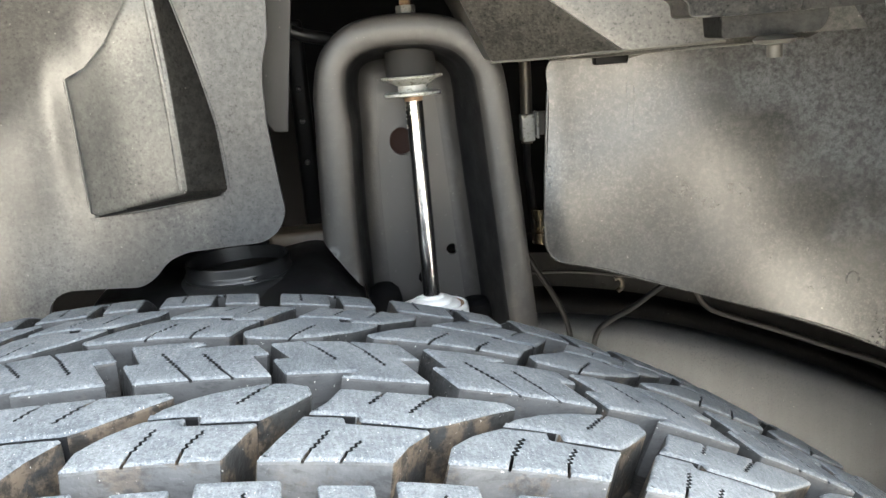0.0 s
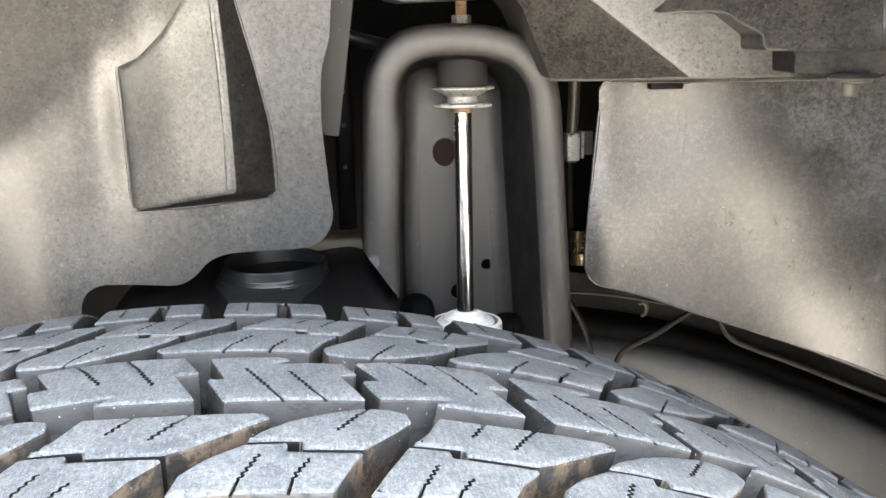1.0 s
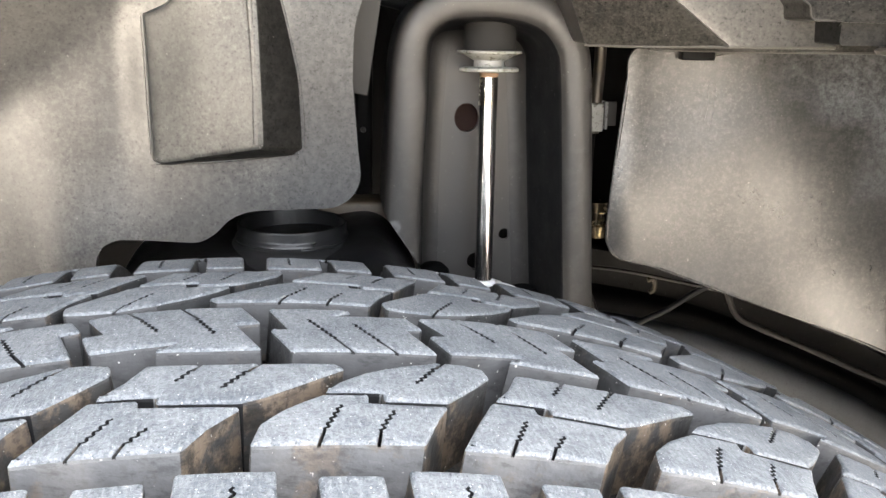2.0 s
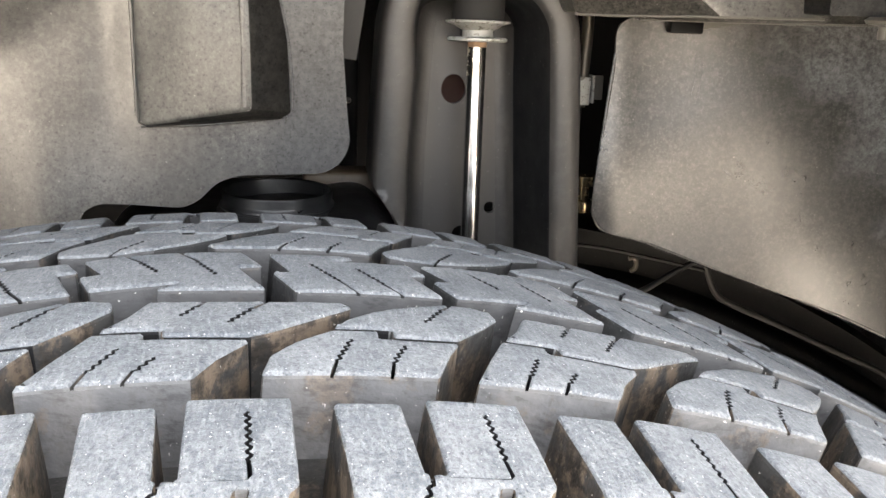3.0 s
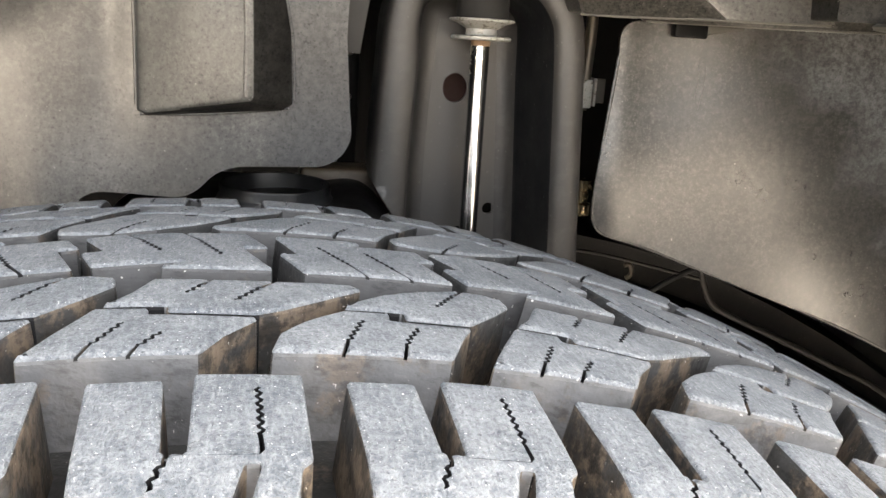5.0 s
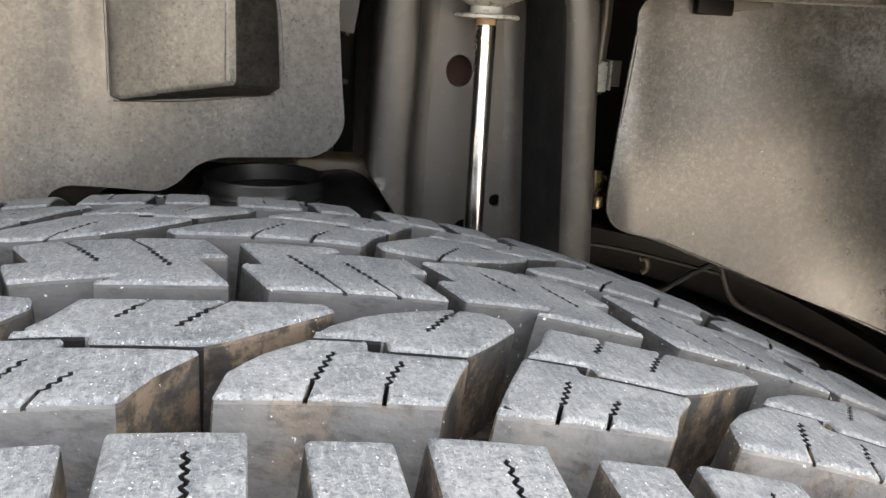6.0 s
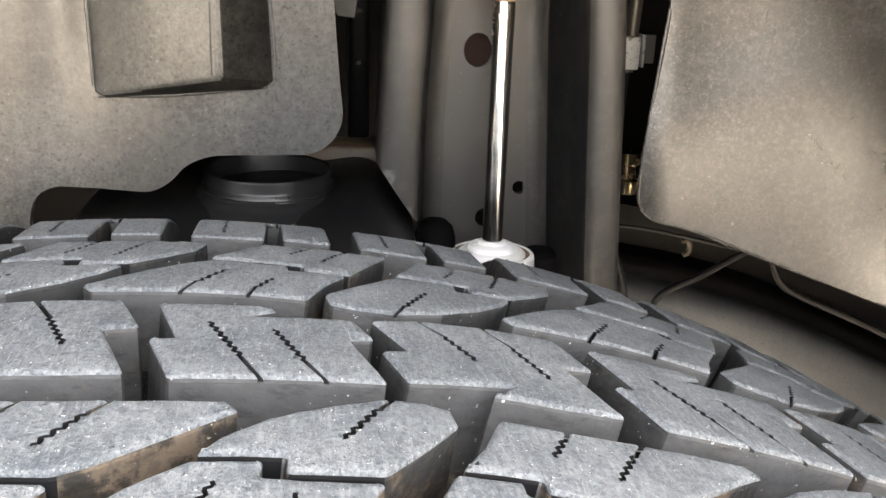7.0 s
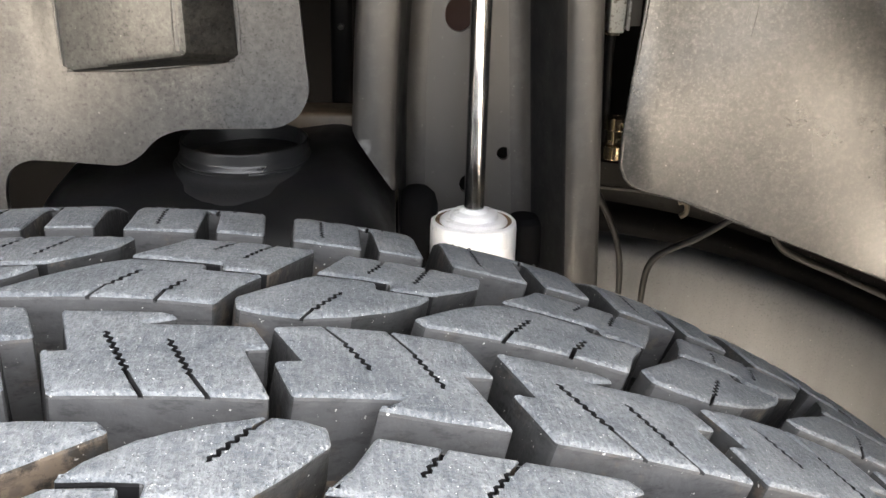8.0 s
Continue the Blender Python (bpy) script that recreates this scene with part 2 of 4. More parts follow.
TAN = material("tan_wax_coating", coated((0.06, 0.043, 0.026), 0.5, 0.0, 0.0, (0.03, 0.022, 0.014)))
BRASS = material("brass_fitting", coated((0.34, 0.27, 0.17), 0.22, 0.95, 0.0))
IVORY = material("ivory_clip_plastic", coated((0.036, 0.030, 0.021), 0.6, 0.0, 0.0, gloss=0.25))
WIRE = material("cable_sheath", coated((0.007, 0.007, 0.007), 0.5, 0.0, 0.0, gloss=0.12))
GREY_WIRE = material("grey_cable_sheath", coated((0.012, 0.0114, 0.0105), 0.5, 0.0, 0.0, gloss=0.15))
INNER = material("grey_inner_fender_plastic", plastic((0.027, 0.029, 0.032), (0.040, 0.0425, 0.046), 0.38, 0.45, 0.12))
GREY_PLASTIC = material("dusty_clip_plastic", coated((0.046, 0.043, 0.037), 0.5, gloss=0.3))
GROUND = material("sandy_concrete", ground_look)
PAINT = material("vehicle_paint", coated((0.3, 0.3, 0.3), 0.3, 0.0, 0.0))


# ---- mesh helpers ----
def part(name, bm, mats, parent=None, label=""):
    me = bpy.data.meshes.new(name)
    bm.to_mesh(me)
    bm.free()
    for m in mats if isinstance(mats, (list, tuple)) else [mats]:
        me.materials.append(m)
    ob = new(name, me)
    ob.parent = parent
    return tagged(ob, label)


def thing(name, x, y, z, label, category, group="", kind=""):
    ob = new(name)
    ob.location = (x, y, z)
    return tagged(ob, label, category, group, kind)


def smooth(bm, angle=35):
    for f in bm.faces:
        f.smooth = True
    for e in bm.edges:
        if len(e.link_faces) == 2 and e.calc_face_angle(0) > radians(angle):
            e.smooth = False
    return bm


def lathe(profile, axis="z", steps=40, at=(0, 0, 0)):
    """Turns (radius, height) pairs round an axis through at."""
    bm = bmesh.new()
    rings = []
    for r, h in profile:
        ring = []
        for i in range(steps if r > 1e-6 else 1):
            a = 2 * math.pi * i / steps
            p = (r * math.cos(a), r * math.sin(a), h) if axis == "z" else (r * math.sin(a), h, r * math.cos(a)) if axis == "y" else (h, r * math.cos(a), r * math.sin(a))
            ring.append(bm.verts.new(Vector(p) + Vector(at)))
        rings.append(ring)
    for a, b in zip(rings, rings[1:]):
        n = max(len(a), len(b))
        for i in range(n):
            loop = [a[i % len(a)], a[(i + 1) % len(a)], b[(i + 1) % len(b)], b[i % len(b)]]
            loop = list(dict.fromkeys(loop))
            if len(loop) > 2:
                bm.faces.new(loop)
    bmesh.ops.recalc_face_normals(bm, faces=bm.faces)
    return smooth(bm)


def curve_points(pts, steps):
    """Catmull-Rom through pts."""
    pts = [Vector(p) for p in pts]
    ext = [2 * pts[0] - pts[1], *pts, 2 * pts[-1] - pts[-2]]
    out = []
    for i in range(1, len(ext) - 2):
        p0, p1, p2, p3 = ext[i - 1:i + 3]
        for k in range(steps):
            t = k / steps
            out.append(0.5 * (2 * p1 + (p2 - p0) * t + (2 * p0 - 5 * p1 + 4 * p2 - p3) * t * t + (3 * p1 - p0 - 3 * p2 + p3) * t ** 3))
    return out + [pts[-1]]


def tube(pts, radius, steps=8, sides=10):
    path = curve_points(pts, steps)
    bm = bmesh.new()
    rings = []
    for i, p in enumerate(path):
        d = (path[min(i + 1, len(path) - 1)] - path[max(i - 1, 0)]).normalized()
        a = d.cross(Vector((0, 1, 0.05))).normalized()
        b = d.cross(a)
        rings.append([bm.verts.new(p + radius * (math.cos(2 * math.pi * k / sides) * a + math.sin(2 * math.pi * k / sides) * b)) for k in range(sides)])
    for a, b in zip(rings, rings[1:]):
        for k in range(sides):
            bm.faces.new((a[k], a[(k + 1) % sides], b[(k + 1) % sides], b[k]))
    bm.faces.new(rings[0]), bm.faces.new(rings[-1][::-1])
    bmesh.ops.recalc_face_normals(bm, faces=bm.faces)
    return smooth(bm, 60)


def box(x0, x1, y0, y1, z0, z1, bevel=0.002):
    bm = bmesh.new()
    bmesh.ops.create_cube(bm, size=1)
    for v in bm.verts:
        v.co = ((x0 + x1) / 2 + v.co.x * (x1 - x0), (y0 + y1) / 2 + v.co.y * (y1 - y0), (z0 + z1) / 2 + v.co.z * (z1 - z0))
    if bevel:
        bmesh.ops.bevel(bm, geom=bm.edges[:], offset=bevel, segments=3, affect="EDGES", profile=0.5)
    return smooth(bm, 40)


def inside(poly, p):
    """Which of the points p (n, 2) lie in the polygon."""
    poly, p = np.asarray(poly, float), np.asarray(p, float)
    r = np.zeros(len(p), bool)
    for (ax, ay), (bx, by) in zip(poly, np.roll(poly, -1, 0)):
        cut = (ay > p[:, 1]) != (by > p[:, 1])
        with np.errstate(divide="ignore", invalid="ignore"):
            r ^= cut & (p[:, 0] < (bx - ax) * (p[:, 1] - ay) / (by - ay + 1e-15) + ax)
    return r


def rounded(poly, radius, steps=5):
    """The polygon with its corners rounded; radius may be a list, one for each corner."""
    out = []
    n = len(poly)
    for i in range(n):
        r = radius[i] if isinstance(radius, (list, tuple)) else radius
        a, b, c = (Vector(poly[(i + k) % n]) for k in (-1, 0, 1))
        r = min(r, 0.45 * (a - b).length, 0.45 * (c - b).length)
        if r < 1e-6 or (b - a).angle(c - b) < radians(16):
            out.append(tuple(b))
            continue
        s, e = b + (a - b).normalized() * r, b + (c - b).normalized() * r
        for k in range(steps + 1):
            t = k / steps
            out.append(tuple((1 - t) ** 2 * s + 2 * t * (1 - t) * b + t * t * e))
    return out


def inset(ring, amount):
    """Each point of a counter-clockwise ring moved inwards."""
    out = []
    n = len(ring)
    for i in range(n):
        a, b, c = (Vector(ring[(i + k) % n]) for k in (-1, 0, 1))
        d0, d1 = (b - a), (c - b)
        if d0.length < 1e-9 or d1.length < 1e-9:
            out.append(tuple(b))
            continue
        n0, n1 = (Vector((-d.y, d.x)).normalized() for d in (d0, d1))
        m = n0 + n1
        m = n0 if m.length < 1e-3 else m.normalized() * min(1.6, 1 / max(0.35, m.normalized().dot(n0)))
        out.append(tuple(b + m * amount))
    return out


def resample(poly, step):
    out = []
    for a, b in zip(poly, poly[1:] + poly[:1]):
        n = max(1, round(math.dist(a, b) / step))
        out += [(a[0] + (b[0] - a[0]) * k / n, a[1] + (b[1] - a[1]) * k / n) for k in range(n)]
    return out


def fill(outline, step, holes=(), seed=1):
    """Triangles over an outline with holes and points every step inside. Returns points, faces, and the number of points on the outlines."""
    from mathutils.geometry import delaunay_2d_cdt
    rings = [outline, *holes]
    pts, edges = [], []
    for ring in rings:
        s = len(pts)
        pts += ring
        edges += [(s + i, s + (i + 1) % len(ring)) for i in range(len(ring))]
    edge_pts = np.array(pts)
    lo, hi = edge_pts.min(0), edge_pts.max(0)
    rng = np.random.RandomState(seed)
    gx, gy = np.meshgrid(np.arange(lo[0], hi[0], step), np.arange(lo[1], hi[1], step * 0.87))
    gx = gx + step * 0.5 * (np.arange(gx.shape[0]) % 2)[:, None]
    g = np.stack([gx.ravel(), gy.ravel()], 1) + rng.uniform(-0.12, 0.12, (gx.size, 2)) * step
    g = g[inside(outline, g)]
    for h in holes:
        g = g[~inside(h, g)]
    for lot in np.array_split(edge_pts, max(1, len(edge_pts) // 200)):
        if len(g):
            g = g[np.min(np.linalg.norm(g[:, None] - lot[None], axis=2), axis=1) > 0.45 * step]
    every = [Vector(p) for p in pts] + [Vector(p) for p in g]
    co, _, faces, orig, *_ = delaunay_2d_cdt(every, edges, [], 1, 1e-7)
    where = {}
    for i, o in enumerate(orig):
        for k in o:
            where[k] = i
    faces = [f for f in faces]
    if holes:
        mid = np.array([[sum(co[i][k] for i in f) / len(f) for k in (0, 1)] for f in faces])
        drop = np.zeros(len(faces), bool)
        for h in holes:
            drop |= inside(h, mid)
        faces = [f for f, d in zip(faces, drop) if not d]
    loops, s = [], 0
    for ring in rings:
        loops.append([where[s + i] for i in range(len(ring))])
        s += len(ring)
    return [tuple(c) for c in co], faces, loops


def relief(outline, step, place, thick, holes=(), seed=1, flat_back=None):
    """A shaped sheet: place(a, b) gives a point, thick is its depth along +y (or its back lies at y = flat_back)."""
    co, faces, loops = fill(outline, step, holes, seed)
    bm = bmesh.new()
    front = [bm.verts.new(place(*c)) for c in co]
    for f in faces:
        bm.faces.new([front[i] for i in f])
    for loop in loops:
        rim = [front[i] for i in loop]
        back = [bm.verts.new((v.co.x, v.co.y + thick if flat_back is None else flat_back, v.co.z)) for v in rim]
        n = len(rim)
        for i in range(n):
            j = (i + 1) % n
            bm.faces.new((rim[j], rim[i], back[i], back[j]))
    bmesh.ops.recalc_face_normals(bm, faces=bm.faces)
    return smooth(bm, 32)


# ---- setting: ground and the plain unseen body, added to close the place and block light ----
bm = bmesh.new()
bmesh.ops.create_grid(bm, x_segments=2, y_segments=2, size=600)
tagged(part("ground", bm, GROUND), "pale sandy concrete apron with unseen darker ground added beyond", "ground", kind="structure")

SKIN = -0.04  # how far out the fender stands
LIP = [(0.47, 0.35), (0.45, 0.50), (0.41, 0.63), (0.355, 0.725), (0.300, 0.778), (0.240, 0.852), (0.218, 0.95), (0.16, 1.06), (0.0, 1.13), (-0.13, 1.08), (-0.24, 0.985), (-0.33, 0.885), (-0.41, 0.75), (-0.48, 0.57), (-0.51, 0.35)]
arc = [(p.x, p.y) for p in curve_points([(a, b, 0) for a, b in LIP], 5)]
bm = bmesh.new()
ring = arc + [(-3.6, 0.35), (-3.6, 1.4), (1.15, 1.4), (1.15, 0.35)]
for y in (SKIN, SKIN + 0.008):
    bm.faces.new([bm.verts.new((x, y, z)) for x, z in ring])
for (x0, z0), (x1, z1) in zip(arc, arc[1:]):
    bm.faces.new([bm.verts.new(p) for p in ((x0, SKIN, z0), (x1, SKIN, z1), (x1, SKIN + 0.03, z1), (x0, SKIN + 0.03, z0))])
tagged(part("wall_fender", bm, PAINT), "unseen plain painted fender round the wheel opening", "fender", kind="structure")
# unseen roof, paler than the inner wall to bounce light onto the tread
bm = bmesh.new()
WELL = [(0.58, 0.35), (0.58, 0.48), (0.58, 0.62), (0.58, 0.74), (0.57, 0.84), (0.53, 0.93), (0.44, 1.10), (0.24, 1.20), (0.0, 1.23), (-0.25, 1.20), (-0.42, 1.07), (-0.50, 0.85), (-0.53, 0.70), (-0.54, 0.55), (-0.54, 0.35)]
well = [(p.x, p.y) for p in curve_points([(a, b, 0) for a, b in WELL], 5)]
for (x0, z0), (x1, z1) in zip(well, well[1:]):
    bm.faces.new([bm.verts.new(p) for p in ((x0, SKIN + 0.03, z0), (x1, SKIN + 0.03, z1), (x1, 0.62, z1), (x0, 0.62, z0))])
for (x0, z0), (x1, z1), (x2, z2), (x3, z3) in zip(arc, arc[1:], well[1:], well):
    bm.faces.new([bm.verts.new((x, SKIN + 0.03, z)) for x, z in ((x0, z0), (x1, z1), (x2, z2), (x3, z3))])
bmesh.ops.remove_doubles(bm, verts=bm.verts, dist=1e-5)
tagged(part("ceiling", smooth(bm, 60), ROOF), "unseen dark plastic roof of the wheel well", "wheel arch", kind="structure")
# black sheet for the dark behind the suspension: shade put into the colour
tagged(part("wall_inner", box(-0.7, 0.7, 0.62, 0.66, 0.3, 1.39, 0), VOID), "black sheet added for the dark behind the suspension", "wall", kind="structure")
# hood, far side and underbody are unseen, added to block the light
tagged(part("wall_hood", box(-3.6, 1.15, SKIN, 1.65, 1.4, 1.44, 0.01), PAINT), "unseen painted hood added to keep the sun off the wheel well", "hood", kind="structure")
tagged(part("wall_far", box(-3.6, 1.15, 1.6, 1.65, 0.45, 1.4, 0.01), PAINT), "unseen painted far side added to block light", "fender", kind="structure")
tagged(part("floor_underbody", box(-3.6, 1.15, 0.34, 1.6, 0.40, 0.46, 0.01), DARK), "unseen dark underbody added to block light from below", "underbody", kind="structure")


# ---- wheel ----
R_CROWN, CROWN2, CROWN4 = 0.42, 0.657, 1.96
TREAD_MID, TREAD_FLAT, GROOVE = 0.0056, 0.0905, 0.0125
PAIRS_ROUND = 31
wheel = thing("wheel", 0.0001, 0.0013, 0.4196, "large all-terrain tyre with grey dusty tread blocks and brown-stained grooves", "tyre")
wheel.rotation_euler = [radians(a) for a in (0.42, 0.33, 2.82)]


def crown(v):
    """Radius of the tread face at v metres across."""
    d = max(0.0, abs(v - TREAD_MID) - TREAD_FLAT)
    fall = (0.14, 3.5) if v > 0 else (0.16, 5.0)
    out = min(v, 0.080) - 0.052
    lean = 0.035 * (out + math.hypot(out, 0.012)) if v > 0 else 0.0  # the far half drops more
    return R_CROWN - CROWN2 * v * v - CROWN4 * v ** 4 - fall[0] * d * d / (d + 0.0025) - fall[1] * d * d - lean


PITCH_FROM = [-600, 97, 112, 120, 131, 141, 152, 171, 184, 203, 260, 2383, 2800]
PITCH_TO = [-600, 97, 114, 124.5, 137, 148.5, 160, 179.5, 196, 215, 276, 2383, 2800]


def pitched(u):
    """Where u comes to lie round the tyre: the pitches are of unequal length."""
    return float(np.interp(u, PITCH_FROM, PITCH_TO))


def on_tyre(u, v, sink=0.0):
    """The place of u, v (mm round and across the tread), sink metres under the face."""
    a, r = pitched(u) * 0.001 / R_CROWN, crown(v * 0.001) - sink
    return Vector((r * math.sin(a), v * 0.001, r * math.cos(a)))


def zigzag(path, start=0.3, amp=0.40, period=2.2):
    """A sipe's line: straight at first, then a wave to the end of the path."""
    pts = [Vector(p) for p in path]
    total = sum((b - a).length for a, b in zip(pts, pts[1:]))
    out, run, step = [tuple(pts[0])], 0.0, 0
    nxt = total * start
    for a, b in zip(pts, pts[1:]):
        d = (b - a).normalized()
        n = Vector((-d.y, d.x))
        while nxt < run + (b - a).length - 0.3:
            out.append(tuple(a + d * (nxt - run) + n * amp * math.sin(math.pi * step / 2 + 0.4)))
            step, nxt = step + 1, nxt + period / 4
        run += (b - a).length
    return out + [tuple(pts[-1])]


def cut(outline, line, width=0.75):
    """The outline with a slit along line, whose first point lies on it."""
    p = Vector(line[0])
    best = None
    n = len(outline)
    for i in range(n):
        a, b = Vector(outline[i]), Vector(outline[(i + 1) % n])
        t = min(0.95, max(0.05, (p - a).dot(b - a) / (b - a).length_squared))
        d = (a + (b - a) * t - p).length
        if best is None or d < best[0]:
            best = (d, i, a + (b - a) * t, (b - a).normalized())
    _, i, q, e = best
    pts = [q] + [Vector(x) for x in line[1:]]
    head = [p for p in outline[:i + 1] if (Vector(p) - q).length > width]
    tail = [p for p in outline[i + 1:] if (Vector(p) - q).length > width]
    left, right = [], []
    for k, c in enumerate(pts):
        d = (pts[min(k + 1, len(pts) - 1)] - pts[max(k - 1, 0)]).normalized()
        long = max((pts[min(k + 1, len(pts) - 1)] - c).length, (c - pts[max(k - 1, 0)]).length) > 10
        nrm = Vector((-d.y, d.x)) * width * (0.14 if long else 0.5 if k == 1 else 0.53)  # long stretches are pressed shut
        if k == 0:
            left.append(c - e * width / 2), right.append(c + e * width / 2)
        elif k < len(pts) - 1:
            left.append(c + nrm), right.append(c - nrm)
        else:
            left.append(c)
    return head + [tuple(x) for x in left + right[::-1]] + tail


def from_outline(p, ring):
    """How far the point p lies from the line of a ring."""
    p = Vector(p)
    best = 1e9
    for a, c in zip(ring, ring[1:] + ring[:1]):
        a, d = Vector(a), Vector(c) - Vector(a)
        t = min(1.0, max(0.0, (p - a).dot(d) / max(d.length_squared, 1e-12)))
        best = min(best, (a + d * t - p).length)
    return best


def parted(outline, partner, gap=0.35):
    """The outline drawn back a little where it runs along its partner."""
    out = []
    n = len(partner)
    for p in resample([tuple(q) for q in outline], 6.0):
        p = Vector(p)
        best = None
        for i in range(n):
            a, d = Vector(partner[i]), Vector(partner[(i + 1) % n]) - Vector(partner[i])
            q = a + d * min(1.0, max(0.0, (p - a).dot(d) / max(d.length_squared, 1e-12)))
            if best is None or (p - q).length < best[0]:
                best = ((p - q).length, q)
        if 1e-3 < best[0] < 1.7:
            p = p + (p - best[1]).normalized() * gap
        out.append(tuple(p))
    return out


def block_bm(outline, sipes, step=2.4, seed=1, corner=0.8, nibs=(), partner=None, slit=0.85):
    """A tread block: face with sipes a few millimetres deep, worn edge, and walls that spread to the groove's floor."""
    if sum(a[0] * b[1] - b[0] * a[1] for a, b in zip(outline, outline[1:] + outline[:1])) < 0:
        outline = outline[::-1]
    if partner:
        outline = parted(outline, partner)
    plain = resample(rounded([tuple(p) for p in outline], corner, 3), 3.2)
    ring = plain
    for line in sipes:
        ring = cut(ring, line, slit)
    narrow = [from_outline(p, plain) > 0.25 for p in ring]
    rng = random.Random(seed)
    worn = [0.05 if s else 0.95 + rng.uniform(-0.25, 0.25) for s in narrow]
    lines = {w: inset(ring, w) for w in set(worn)}
    top = [lines[w][i] for i, w in enumerate(worn)]
    co, faces, loops = fill(top, step, (), seed)
    bm = bmesh.new()
    vs = [bm.verts.new(on_tyre(u, v, rng.uniform(-0.0001, 0.0001))) for u, v in co]
    for f in faces:
        bm.faces.new([vs[i] for i in f])
    rim = [vs[i] for i in loops[0]]
    lines = {w: inset(ring, 0.36 * w) for w in set(worn)}
    turn = [bm.verts.new(on_tyre(*lines[w][i], 0.00004 if narrow[i] else 0.00022)) for i, w in enumerate(worn)]
    edge = [bm.verts.new(on_tyre(u, v, 0.0001 if s else 0.0007)) for (u, v), s in zip(ring, narrow)]
    deep, skin = 0.0045, 0.0013
    bands = [(rim, turn, 0), (turn, edge, 0)]
    if sipes:  # a skin closes the sipes towards the walls
        bands.append((edge, [bm.verts.new(on_tyre(u, v, deep)) for u, v in ring], 2))
        lip = [bm.verts.new(on_tyre(u, v, skin)) for u, v in inset(plain, -0.04)]
        behind = [bm.verts.new(on_tyre(u, v, skin)) for u, v in inset(plain, 0.4)]
        floor = [bm.verts.new(on_tyre(u, v, deep - 0.0005)) for u, v in inset(plain, 0.4)]
        bands += [(behind, lip, 1), (floor, behind, 2)]
        bm.faces.new(floor).material_index = 2
    else:
        lip = edge
    foot = [bm.verts.new(on_tyre(u, v, GROOVE + 0.0065)) for u, v in inset(plain, -0.9)]
    bands.append((lip, foot, 1))
    for a, b, wall in bands:
        n = len(a)
        for i in range(n):
            j = (i + 1) % n
            if len({a[i], a[j], b[i], b[j]}) == 4:
                f = bm.faces.new((a[i], b[i], b[j], a[j]))
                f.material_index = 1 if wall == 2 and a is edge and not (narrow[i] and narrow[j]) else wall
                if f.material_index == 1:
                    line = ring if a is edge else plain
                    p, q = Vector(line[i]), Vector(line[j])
                    if abs(q.y - p.y) > 0.42 * abs(q.x - p.x):  # walls along the lateral grooves: mud, and shade put into a darker colour
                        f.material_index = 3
                    elif partner and from_outline((p + q) / 2, partner) < 2.6:  # the narrow seams are plain black
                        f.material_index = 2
    for u, v in nibs:  # torn flash left by the mould
        tip = bm.verts.new(on_tyre(u + rng.uniform(-0.5, 0.5), v + 0.6, -rng.uniform(0.0, 0.0006)))
        base = [bm.verts.new(on_tyre(u + du, v + dv, 0.0008)) for du, dv in ((-1.6, -0.6), (1.2, -0.6), (1.3, 0.7), (-1.5, 0.7))]
        for k in range(4):
            bm.faces.new((base[k], base[(k + 1) % 4], tip)).material_index = 1
    bmesh.ops.recalc_face_normals(bm, faces=bm.faces)
    return smooth(bm, 38)


def turned(line):
    """The same line on the far half of the tread, which repeats the near half turned round."""
    flip = [(117.0 - u, 11.2 - v) for u, v in line]
    return [(u, v + 5.8 * (1 - math.exp((25 - v) / 28)) if v > 25 else v) for u, v in flip]


SHOULDER = [(-16.8, -108), (1.0, -108), (6.9, -86.8), (9.5, -86.8), (4.2, -108), (14.0, -108), (14.8, -92), (15.3, -88), (17.0, -86.5), (16.8, -61.4), (-1.2, -61.3), (-1.4, -84.3), (-5.2, -84.3), (-6.1, -63.2), (-18.3, -63.4), (-17.6, -80)]
SHOULDER_SIPES = [[(-2.4, -84.3), (-1.2, -85.4), (9.0, -85.5), *zigzag([(9.5, -84.5), (9.2, -66)], 0.2)[0:]],
                  [(-4.2, -84.3), *zigzag([(-4.4, -86), (-6.6, -92)], 0.1)]]
FRONT_A = [(-31.5, -53.3), (-0.6, -53.3), (3.5, -45.8), (9.6, -38.4), (9.2, -37.1), (-10.9, -35.8), (-10.9, -32.4), (-20.8, -32.2), (-26, -42)]
FRONT_A_SIPES = [zigzag([(-21.3, -53.3), (-18.8, -48.2), (-14.8, -39.7)]), zigzag([(-12.7, -53.3), (-10.8, -49.8), (-7.6, -44.5)])]
BACK_A = [(-19.8, -31.3), (-7.3, -31.4), (-7.3, -34.8), (9.4, -36.0), (14.4, -33.2), (22, -27.5), (32.5, -19), (30.5, -16.5), (14.5, -16.8), (0.6, -16.6), (-11.2, -15.8), (-15, -24)]
BACK_A_SIPES = [zigzag([(0.6, -16.6), (-4.3, -25.3)]), zigzag([(13.6, -16.8), (5.4, -29.3)])]
FRONT_B = [(11.8, -52.6), (46.2, -52.0), (50.6, -41.5), (53.6, -35.5), (36.2, -35.9), (36.6, -31.6), (26.6, -32.3), (18.8, -38.7), (13.7, -44.7)]
FRONT_B_SIPES = [zigzag([(25, -52.4), (27.1, -45.8), (30.4, -37.1)]), zigzag([(36.7, -52.2), (38.4, -45.4), (41.6, -39.1)])]
